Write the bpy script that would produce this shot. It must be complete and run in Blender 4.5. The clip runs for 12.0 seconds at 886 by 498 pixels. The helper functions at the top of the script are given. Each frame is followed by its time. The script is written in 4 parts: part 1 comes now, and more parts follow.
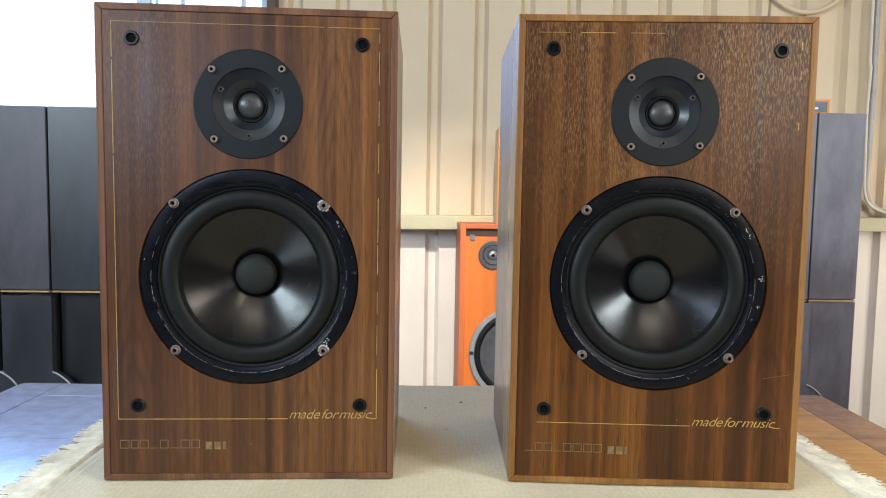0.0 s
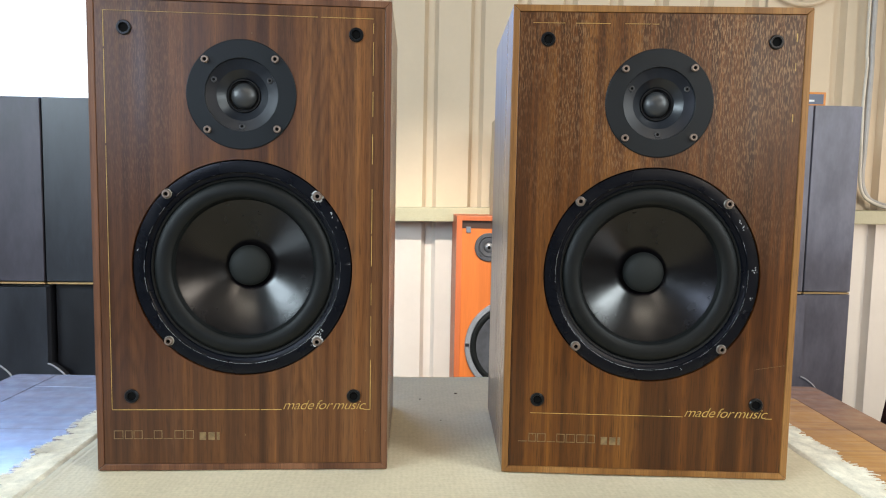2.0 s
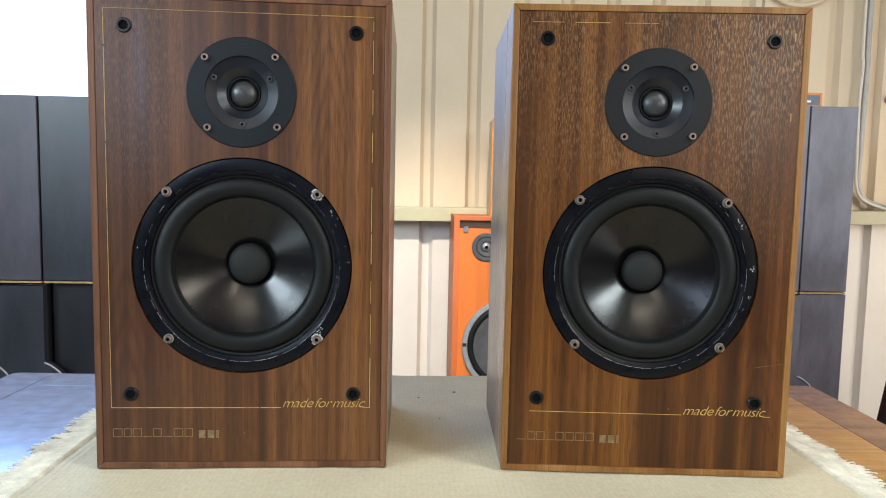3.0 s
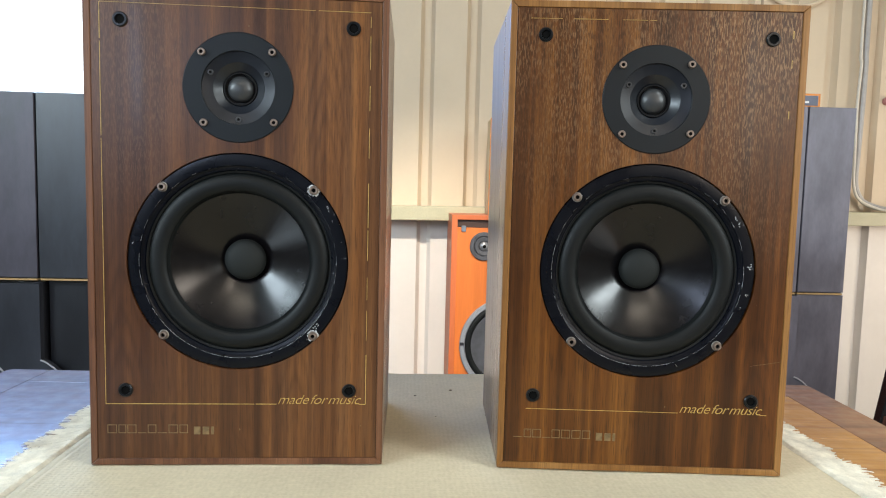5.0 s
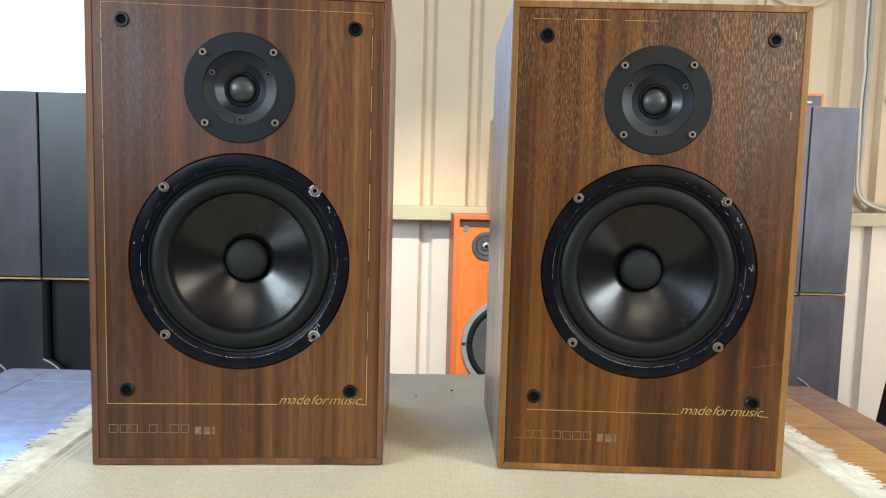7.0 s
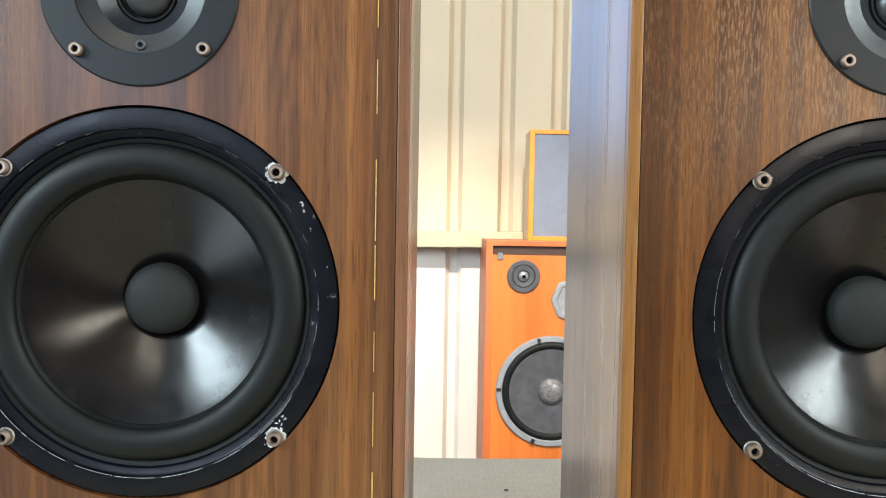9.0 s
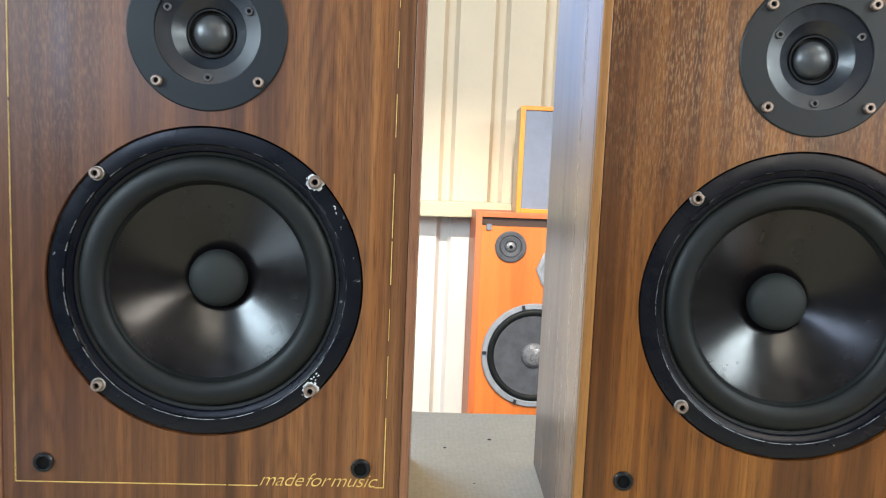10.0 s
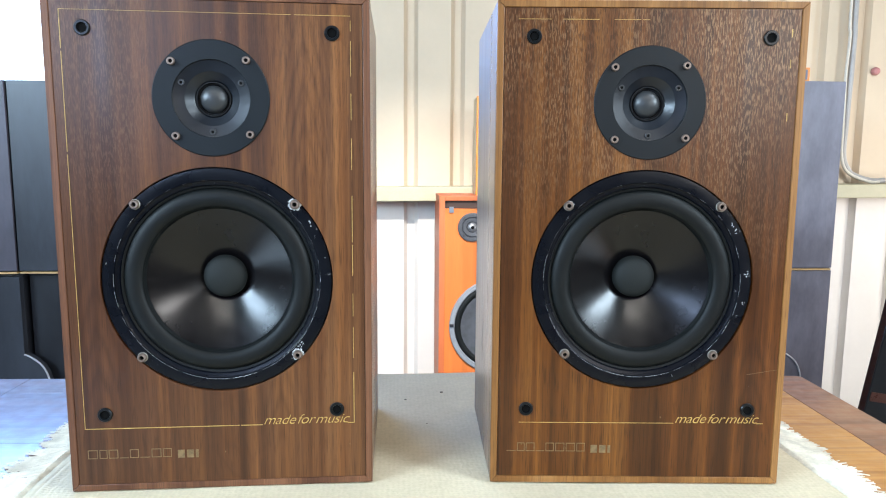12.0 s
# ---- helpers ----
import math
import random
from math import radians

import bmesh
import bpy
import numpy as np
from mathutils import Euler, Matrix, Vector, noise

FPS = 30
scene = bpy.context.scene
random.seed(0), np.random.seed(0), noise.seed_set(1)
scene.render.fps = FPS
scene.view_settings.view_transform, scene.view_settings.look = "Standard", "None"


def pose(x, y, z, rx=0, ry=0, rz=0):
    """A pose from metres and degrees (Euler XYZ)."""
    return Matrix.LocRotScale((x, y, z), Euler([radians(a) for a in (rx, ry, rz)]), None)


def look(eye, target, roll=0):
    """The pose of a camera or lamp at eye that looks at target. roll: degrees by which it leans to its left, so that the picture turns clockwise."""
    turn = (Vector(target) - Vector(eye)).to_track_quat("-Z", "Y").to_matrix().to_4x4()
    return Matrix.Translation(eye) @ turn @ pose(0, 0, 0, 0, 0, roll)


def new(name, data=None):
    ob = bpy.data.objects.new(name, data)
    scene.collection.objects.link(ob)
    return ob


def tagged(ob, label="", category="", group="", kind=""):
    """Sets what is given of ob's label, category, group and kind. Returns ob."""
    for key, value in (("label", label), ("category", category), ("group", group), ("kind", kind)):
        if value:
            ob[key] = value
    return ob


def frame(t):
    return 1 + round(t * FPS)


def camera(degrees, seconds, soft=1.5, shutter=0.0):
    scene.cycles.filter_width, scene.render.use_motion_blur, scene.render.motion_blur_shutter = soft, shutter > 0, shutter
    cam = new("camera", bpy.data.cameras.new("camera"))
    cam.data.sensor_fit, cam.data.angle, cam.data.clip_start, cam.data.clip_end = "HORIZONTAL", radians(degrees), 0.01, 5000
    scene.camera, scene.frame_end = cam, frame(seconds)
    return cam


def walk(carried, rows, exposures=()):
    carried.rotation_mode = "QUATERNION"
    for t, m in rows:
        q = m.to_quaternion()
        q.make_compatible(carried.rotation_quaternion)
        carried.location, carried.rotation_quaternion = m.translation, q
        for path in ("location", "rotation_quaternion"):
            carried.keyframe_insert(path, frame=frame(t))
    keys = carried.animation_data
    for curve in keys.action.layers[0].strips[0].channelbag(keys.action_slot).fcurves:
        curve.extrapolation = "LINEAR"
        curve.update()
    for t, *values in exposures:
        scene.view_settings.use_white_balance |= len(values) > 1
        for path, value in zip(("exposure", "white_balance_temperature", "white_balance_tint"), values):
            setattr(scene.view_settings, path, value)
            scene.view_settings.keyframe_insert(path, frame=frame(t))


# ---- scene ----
cam = camera(66.37, 12.0, soft=1.1, shutter=0.2)
PATH = [
    (0, (-0.0361, -0.6669, 1.0034), (0.0019, 0.3296, 0.9298), 0.98),
    (0.5, (-0.0368, -0.6697, 1.0025), (-0.0016, 0.3269, 0.9277), 0.99),
    (1, (-0.0377, -0.6670, 1.0001), (-0.0014, 0.3292, 0.9210), 1.03),
    (1.5, (-0.0347, -0.6685, 1.0021), (0.0039, 0.3273, 0.9197), 1.05),
    (2, (-0.0331, -0.6668, 1.0022), (0.0096, 0.3287, 0.9175), 1.08),
    (2.5, (-0.0368, -0.6689, 1.0015), (0.0085, 0.3265, 0.9172), 1.13),
    (3, (-0.0361, -0.6681, 1.0004), (0.0116, 0.3272, 0.9161), 1.19),
    (5, (-0.0346, -0.6664, 0.9968), (0.0159, 0.3288, 0.9128), 1.45),
    (5.5, (-0.0316, -0.6651, 0.9979), (0.0186, 0.3300, 0.9135), 1.50),
    (6, (-0.0333, -0.6671, 0.9988), (0.0158, 0.3282, 0.9152), 1.49),
    (6.5, (-0.0339, -0.6664, 0.9980), (0.0136, 0.3289, 0.9136), 1.55),
    (6.7, (-0.0332, -0.6663, 0.9979), (0.0140, 0.3289, 0.9129), 1.54),
    (7.8, (-0.0345, -0.6520, 1.0005), (0.0085, 0.3440, 0.9200), 1.75),
    (8.3, (-0.0418, -0.5254, 1.0044), (-0.0125, 0.4720, 0.9378), 2.08),
    (8.5, (-0.0535, -0.4485, 1.0001), (-0.0327, 0.5490, 0.9334), 1.58),
    (9, (-0.0429, -0.3639, 0.9699), (-0.0307, 0.6353, 0.9308), 1.00),
    (9.5, (-0.0405, -0.3580, 0.9664), (-0.0136, 0.6403, 0.9155), 1.74),
    (10, (-0.0545, -0.4599, 0.9968), (-0.0234, 0.5352, 0.9030), 2.44),
    (10.5, (-0.0557, -0.5457, 1.0278), (-0.0082, 0.4456, 0.9056), 1.53),
    (11, (-0.0408, -0.6181, 1.0360), (0.0173, 0.3705, 0.8965), 0.77),
    (11.5, (-0.0323, -0.6448, 1.0403), (0.0334, 0.3450, 0.9136), 0.48),
    (12, (-0.0334, -0.6382, 1.0357), (0.0350, 0.3512, 0.9076), 0.41),
]
walk(cam, [(t, look(eye, target, roll)) for t, eye, target, roll in PATH], [(0.0, 0.02, 7100, 12), (6.7, 0.02, 7150, 12), (8.4, 0.52, 7300, 10), (9.0, 0.50, 7200, 10), (9.8, 0.50, 7000, 10), (10.4, 0.66, 6550, 11), (11.3, 0.54, 6250, 10), (12.0, 0.52, 6150, 10)])

# ---------------------------------------------------------------- world and lights
world = bpy.data.worlds.new("world")
scene.world = world
world.use_nodes = True
wn = world.node_tree
sky = wn.nodes.new("ShaderNodeTexSky")
sky.sky_type = "NISHITA"
sky.sun_disc = False
sky.sun_elevation = radians(38)
sky.sun_rotation = radians(300)
wn.links.new(sky.outputs[0], wn.nodes["Background"].inputs[0])
wn.nodes["Background"].inputs[1].default_value = 0.15


def area_lamp(name, where, target, w, h, watts, colour):
    data = bpy.data.lights.new(name, "AREA")
    data.shape, data.size, data.size_y = "RECTANGLE", w, h
    data.energy, data.color = watts, colour
    ob = new(name, data)
    ob.matrix_world = look(where, target)
    return ob


TABLE = 0.715          # table top
CLOTH = 0.720          # top of the cloth
WALL = 2.00            # face of the back wall
CEIL = 2.75
COOL, NEUTRAL, WARM = (0.17, 0.43, 1.0), (1.0, 0.91, 0.79), (1.0, 0.95, 0.87)

# daylight in the openings: behind the left stack, and in both side walls
area_lamp("window_light_back", (-1.455, WALL + 0.075, 1.80), (-1.455, 0, 1.78), 1.66, 1.14, 82, COOL)
area_lamp("window_light_left", (-2.66, -1.55, 1.98), (0, -0.1, 0.9), 1.3, 0.9, 112, (0.64, 0.84, 1.0))
area_lamp("right_opening_light", (2.86, -1.85, 2.0), (0, -0.2, 0.9), 1.0, 0.82, 76, (0.76, 0.91, 1.0))
# no source known here: added to brighten the right end of the back wall
area_lamp("right_opening_light", (2.86, 0.90, 0.75), (1.5, WALL, 0.45), 0.9, 0.8, 20, (1.0, 0.90, 0.80))
# windows in the wall behind the camera
area_lamp("window_light_south", (-1.95, -4.14, 1.85), (-1.2, 0, 1.1), 1.1, 0.8, 34, (0.55, 0.70, 1.0))
area_lamp("window_light_south", (2.05, -4.14, 1.85), (1.2, 0, 1.1), 1.1, 0.8, 30, (1.0, 0.92, 0.84))
# unseen ceiling strips over the front, and two added behind to brighten wall and cloth
STRIPS = ((-0.62, -1.80, 9), (0.75, -1.80, 11), (1.55, -0.80, 22), (1.85, 0.55, 4), (0.02, 0.50, 6))
for lx, ly, watts in STRIPS:
    area_lamp("unseen_strip_light", (lx, ly, CEIL - 0.082), (lx, ly + 0.001, 0), 1.2 if watts < 20 else 0.7, 0.12 if watts < 20 else 0.32, watts, NEUTRAL if watts < 20 else (0.80, 0.92, 1.0))
# spot that washes the back wall
spot = bpy.data.lights.new("wall_spot_light", "SPOT")
spot.energy, spot.color = 460, WARM
spot.spot_size, spot.spot_blend, spot.shadow_soft_size = radians(31), 1.0, 0.05
new("wall_spot_light", spot).matrix_world = look((0.06, -0.35, 2.58), (0.10, WALL, 0.42))

# ---------------------------------------------------------------- materials


def shader(name):
    m = bpy.data.materials.new(name)
    m.use_nodes = True
    nt = m.node_tree
    return m, nt, nt.nodes["Principled BSDF"]


def node(nt, kind, **settings):
    n = nt.nodes.new(kind)
    for key, value in settings.items():
        n.inputs[key.replace("_", " ")].default_value = value
    return n


def ramp(nt, source, stops):
    n = nt.nodes.new("ShaderNodeValToRGB")
    e = n.color_ramp.elements
    while len(e) < len(stops):
        e.new(0.5)
    for el, (pos, col) in zip(e, stops):
        el.position = pos
        el.color = (*col, 1) if len(col) == 3 else col
    nt.links.new(source, n.inputs[0])
    return n.outputs[0]


def grey(v):
    return (v, v, v)


def coords(nt, scale=(1, 1, 1), loc=(0, 0, 0)):
    c = nt.nodes.new("ShaderNodeTexCoord")
    m = nt.nodes.new("ShaderNodeMapping")
    m.inputs["Scale"].default_value = scale
    m.inputs["Location"].default_value = loc
    nt.links.new(c.outputs["Object"], m.inputs[0])
    return m.outputs[0]


def noise_at(nt, vec, scale, detail=4, rough=0.55, distort=0.0):
    n = node(nt, "ShaderNodeTexNoise", Scale=scale, Detail=detail, Roughness=rough, Distortion=distort)
    nt.links.new(vec, n.inputs["Vector"])
    return n.outputs["Fac"]


def mix(nt, fac, a, b, blend="MIX"):
    n = nt.nodes.new("ShaderNodeMix")
    n.data_type, n.blend_type = "RGBA", blend
    for sock, val in ((0, fac), (6, a), (7, b)):
        if isinstance(val, (int, float)):
            n.inputs[sock].default_value = val
        elif isinstance(val, tuple):
            n.inputs[sock].default_value = (*val, 1)
        else:
            nt.links.new(val, n.inputs[sock])
    return n.outputs[2]


def bump(nt, bsdf, height, strength, dist):
    n = node(nt, "ShaderNodeBump", Strength=strength, Distance=dist)
    nt.links.new(height, n.inputs["Height"])
    nt.links.new(n.outputs[0], bsdf.inputs["Normal"])


def veneer(name, dark, mid, light, seed, rough=0.33, band=34.0, flecks=0.0, cathedral=0.30, dash=0.45, lines_at=0.55, leaves=(), fleck_from=(1.0, 1.0), spread=1.0, relief=0.20, arches=(), stripes=0.0):
    """Straight-grained walnut: leaves of veneer, broad bands, long streaks, faint arches and fine pores."""
    m, nt, b = shader(name)
    leaf = noise_at(nt, coords(nt, (1, 1, 0.012), (seed, 0, seed * 0.3)), band * 0.42, 2, 0.5)
    bands = noise_at(nt, coords(nt, (1, 1, 0.022), (seed * 3, 0, seed)), band * 1.3, 4, 0.62, 0.12)
    arch = noise_at(nt, coords(nt, (1, 1, 0.13), (seed * 2, 0, 1)), band * 0.7, 2, 0.45, 0.4)
    streak = noise_at(nt, coords(nt, (1, 1, 0.010), (0, seed, 0)), 230, 4, 0.7)
    pores = noise_at(nt, coords(nt, (1, 1, 0.030 if dash < 0.6 else 0.075), (seed, 3, 0)), 1100 if dash < 0.6 else 620, 2, 0.6)
    col = ramp(nt, mix(nt, 0.55, leaf, bands), [(0.5 - 0.11 * spread, dark), (0.5 - 0.04 * spread, tuple(0.45 * a + 0.55 * c for a, c in zip(dark, mid))), (0.5 + 0.015 * spread, mid), (0.5 + 0.09 * spread, light)])
    across = nt.nodes.new("ShaderNodeSeparateXYZ")
    nt.links.new(coords(nt), across.inputs[0])
    wobble = node(nt, "ShaderNodeMapRange", From_Min=-0.1425, From_Max=0.1425)
    nt.links.new(across.outputs[0], wobble.inputs["Value"])
    place = mix(nt, 0.05, wobble.outputs[0], bands)
    if leaves:
        # leaves of veneer laid side by side, each of its own tone
        stops = []
        for k, (x, tone) in enumerate(leaves):
            stops.append((x + 0.002, tone))
            if k + 1 < len(leaves):
                stops.append((leaves[k + 1][0] - 0.004, tone))
        col = mix(nt, 1.0, col, ramp(nt, place, stops), "MULTIPLY")
    # narrow stripes of early and late wood with clean edges
    stripe = noise_at(nt, coords(nt, (1, 1, 0.009), (seed * 5, 0, seed * 2)), band * 3.4, 1, 0.5)
    col = mix(nt, stripes, col, mix(nt, 1.0, col, ramp(nt, stripe, [(0.40, (0.74, 0.72, 0.72)), (0.435, (0.94, 0.93, 0.93)), (0.52, (1.0, 1.0, 1.0)), (0.545, (1.18, 1.18, 1.10)), (0.60, (1.22, 1.23, 1.14)), (0.615, (1.48, 1.50, 1.36))]), "MULTIPLY"))

    def calc(op, a, b):
        n = nt.nodes.new("ShaderNodeMath")
        n.operation = op
        for sock, val in zip(n.inputs, (a, b)):
            if isinstance(val, (int, float)):
                sock.default_value = val
            else:
                nt.links.new(val, sock)
        return n.outputs[0]

    for x0, z0, curve, half, depth in arches:
        # a nest of pointed arches where the log was cut near its heart
        dx = calc("ABSOLUTE", calc("ADD", across.outputs[0], -x0), 0)
        up = calc("ADD", calc("ADD", across.outputs[2], -z0), calc("MULTIPLY", calc("POWER", dx, 1.35), curve))
        turn = calc("ADD", calc("MULTIPLY", up, 26.0), calc("MULTIPLY", bands, 1.6))
        wave = calc("PINGPONG", turn, 0.5)
        edge = ramp(nt, calc("DIVIDE", dx, half), [(0.35, grey(1.0)), (1.0, grey(0.0))])
        ends = ramp(nt, calc("DIVIDE", calc("ABSOLUTE", calc("ADD", across.outputs[2], -z0), 0), depth), [(0.55, grey(1.0)), (1.0, grey(0.0))])
        tone = ramp(nt, wave, [(0.06, grey(0.82)), (0.20, grey(0.99)), (0.42, grey(1.09))])
        col = mix(nt, mix(nt, 1.0, edge, ends, "MULTIPLY"), col, mix(nt, 1.0, col, tone, "MULTIPLY"))
    rings = nt.nodes.new("ShaderNodeMath")
    rings.operation = "PINGPONG"
    rings.inputs[1].default_value = 0.035
    nt.links.new(arch, rings.inputs[0])
    lines = ramp(nt, rings.outputs[0], [(0.0, grey(1.0)), (0.012, grey(0.25)), (0.03, grey(0.0))])
    f = nt.nodes.new("ShaderNodeMath")
    f.operation = "MULTIPLY"
    f.inputs[1].default_value = cathedral
    nt.links.new(lines, f.inputs[0])
    col = mix(nt, f.outputs[0], col, dark)
    col = mix(nt, lines_at, col, ramp(nt, streak, [(0.28, grey(0.66)), (0.5, grey(0.98)), (0.72, grey(1.26))]), "MULTIPLY")
    hair = noise_at(nt, coords(nt, (1, 1, 0.007), (seed, seed, 2)), 800, 2, 0.6)
    col = mix(nt, lines_at * 0.73, col, ramp(nt, hair, [(0.30, grey(0.70)), (0.5, grey(1.0)), (0.70, grey(1.2))]), "MULTIPLY")
    col = mix(nt, ramp(nt, pores, [(0.54, grey(0.0)), (0.66, grey(dash))]), col, tuple(v * 0.4 for v in dark))
    if flecks:
        # glints on the pores painted in as pale flecks, most of them high up
        sep = nt.nodes.new("ShaderNodeSeparateXYZ")
        nt.links.new(coords(nt), sep.inputs[0])
        where = node(nt, "ShaderNodeMapRange", From_Min=0.20, From_Max=0.43, To_Min=0.0, To_Max=flecks)
        nt.links.new(sep.outputs[2], where.inputs["Value"])
        fl = noise_at(nt, coords(nt, (1, 1, 0.15), (5, seed, 0)), 950, 2, 0.5, 0.3)
        patch = noise_at(nt, coords(nt, (1, 1, 0.5), (2, seed, 7)), 16, 2, 0.5)
        f = nt.nodes.new("ShaderNodeMath")
        f.operation = "MULTIPLY"
        nt.links.new(mix(nt, 1.0, ramp(nt, fl, [(0.50, grey(0.0)), (0.58, grey(1.0))]), mix(nt, 1.0, ramp(nt, patch, [(0.38, grey(0.15)), (0.62, grey(1.0))]), ramp(nt, place, [(0.30, grey(fleck_from[0])), (0.40, grey(fleck_from[1]))]), "MULTIPLY"), "MULTIPLY"), f.inputs[0])
        nt.links.new(where.outputs[0], f.inputs[1])
        col = mix(nt, f.outputs[0], col, (0.30, 0.17, 0.085))
        dk = noise_at(nt, coords(nt, (1, 1, 0.13), (1, seed, 4)), 850, 2, 0.5, 0.3)
        f = nt.nodes.new("ShaderNodeMath")
        f.operation = "MULTIPLY"
        nt.links.new(ramp(nt, dk, [(0.53, grey(0.0)), (0.61, grey(0.8))]), f.inputs[0])
        nt.links.new(where.outputs[0], f.inputs[1])
        col = mix(nt, f.outputs[0], col, tuple(v * 0.7 for v in dark))
    nt.links.new(col, b.inputs["Base Color"])
    nt.links.new(ramp(nt, bands, [(0.3, grey(rough - 0.05)), (0.7, grey(rough + 0.08))]), b.inputs["Roughness"])
    b.inputs["Specular IOR Level"].default_value = 0.37
    bump(nt, b, mix(nt, 0.5, pores, streak), relief, 0.0005)
    return m


def plain(name, colour, rough=0.5, metal=0.0, vary=0.15, scale=30.0, bumpy=0.0, spec=0.5, coat=0.0, stretch=(1, 1, 1), fine=220.0, grain=0.35):
    """A painted, moulded or metal surface with soft wear at two scales."""
    m, nt, b = shader(name)
    v = coords(nt, stretch)
    big, small = noise_at(nt, v, scale, 4, 0.6), noise_at(nt, v, fine, 3, 0.6)
    lo, hi = tuple(c * (1 - vary) for c in colour), tuple(min(1, c * (1 + vary)) for c in colour)
    col = ramp(nt, big, [(0.3, lo), (0.7, hi)])
    col = mix(nt, grain, col, ramp(nt, small, [(0.3, grey(0.8)), (0.7, grey(1.15))]), "MULTIPLY")
    nt.links.new(col, b.inputs["Base Color"])
    nt.links.new(ramp(nt, mix(nt, 0.4, big, small), [(0.3, grey(max(0.02, rough - 0.07))), (0.7, grey(min(1, rough + 0.1)))]), b.inputs["Roughness"])
    b.inputs["Metallic"].default_value = metal
    b.inputs["Specular IOR Level"].default_value = spec
    b.inputs["Coat Weight"].default_value = coat
    b.inputs["Coat Roughness"].default_value = 0.15
    if bumpy:
        bump(nt, b, small, bumpy, 0.001)
    return m


def scuffed_black(name, base, rough, amount):
    """Black paint with pale chips and rubs."""
    m, nt, b = shader(name)
    v = coords(nt)
    chips, big = noise_at(nt, v, 190, 5, 0.75), noise_at(nt, v, 28, 3, 0.5)
    f = mix(nt, 1.0, ramp(nt, chips, [(0.69 - amount, grey(0.0)), (0.74 - amount, grey(1.0))]), ramp(nt, big, [(0.52, grey(0.0)), (0.64, grey(1.0))]), "MULTIPLY")
    nt.links.new(mix(nt, f, base, (0.35, 0.35, 0.36)), b.inputs["Base Color"])
    nt.links.new(ramp(nt, big, [(0.3, grey(rough - 0.06)), (0.7, grey(rough + 0.1))]), b.inputs["Roughness"])
    b.inputs["Specular IOR Level"].default_value = 0.22
    bump(nt, b, chips, 0.15, 0.0005)
    return m


def weave(name, colour, pitch, rough=0.95):
    """Coarse woven cotton: ribs along both threads, with stains."""
    m, nt, b = shader(name)
    waves = []
    for k, (scl, kind) in enumerate(((pitch, "X"), (pitch * 1.35, "Y"))):
        w = node(nt, "ShaderNodeTexWave", Scale=scl, Distortion=5.0, Detail=3.0)
        w.inputs["Detail Scale"].default_value = 1.6
        w.bands_direction = kind
        nt.links.new(coords(nt), w.inputs["Vector"])
        waves.append(w.outputs["Fac"])
    h = mix(nt, 0.5, waves[0], waves[1])
    big, small = noise_at(nt, coords(nt), 6, 4, 0.6), noise_at(nt, coords(nt), 160, 3, 0.7)
    col = ramp(nt, big, [(0.3, tuple(c * 0.86 for c in colour)), (0.65, colour)])
    col = mix(nt, 0.5, col, ramp(nt, small, [(0.3, grey(0.82)), (0.7, grey(1.1))]), "MULTIPLY")
    col = mix(nt, 0.5, col, ramp(nt, h, [(0.15, grey(0.90)), (0.6, grey(1.0))]), "MULTIPLY")
    nt.links.new(col, b.inputs["Base Color"])
    b.inputs["Roughness"].default_value = rough
    b.inputs["Specular IOR Level"].default_value = 0.15
    bump(nt, b, mix(nt, 0.5, h, small), 0.45, 0.0012)
    return m


def pine(name, dark, light, seed, rough, coat=0.20):
    """Varnished pine boards with the grain along x, knots and dents."""
    m, nt, b = shader(name)
    rings = noise_at(nt, coords(nt, (0.06, 1, 1), (seed, 0, 0)), 46, 4, 0.6, 0.7)
    fine = noise_at(nt, coords(nt, (0.02, 1, 1), (0, seed, 0)), 330, 3, 0.65)
    vor = node(nt, "ShaderNodeTexVoronoi", Scale=5.5)
    nt.links.new(coords(nt, (0.7, 1.4, 1), (seed, 0.37, 0)), vor.inputs["Vector"])
    dents = noise_at(nt, coords(nt), 55, 3, 0.5)
    col = ramp(nt, rings, [(0.33, dark), (0.62, light)])
    col = mix(nt, 0.45, col, ramp(nt, fine, [(0.3, grey(0.7)), (0.7, grey(1.2))]), "MULTIPLY")
    col = mix(nt, ramp(nt, vor.outputs["Distance"], [(0.03, grey(0.85)), (0.10, grey(0.0))]), col, tuple(c * 0.3 for c in dark))
    nt.links.new(col, b.inputs["Base Color"])
    nt.links.new(ramp(nt, dents, [(0.35, grey(rough - 0.08)), (0.7, grey(rough + 0.12))]), b.inputs["Roughness"])
    b.inputs["Coat Weight"].default_value = 1.0
    b.inputs["Specular IOR Level"].default_value = 0.35
    b.inputs["Coat Roughness"].default_value = coat
    b.inputs["Coat IOR"].default_value = 1.5
    bump(nt, b, mix(nt, 0.3, dents, fine), 0.25, 0.002)
    return m


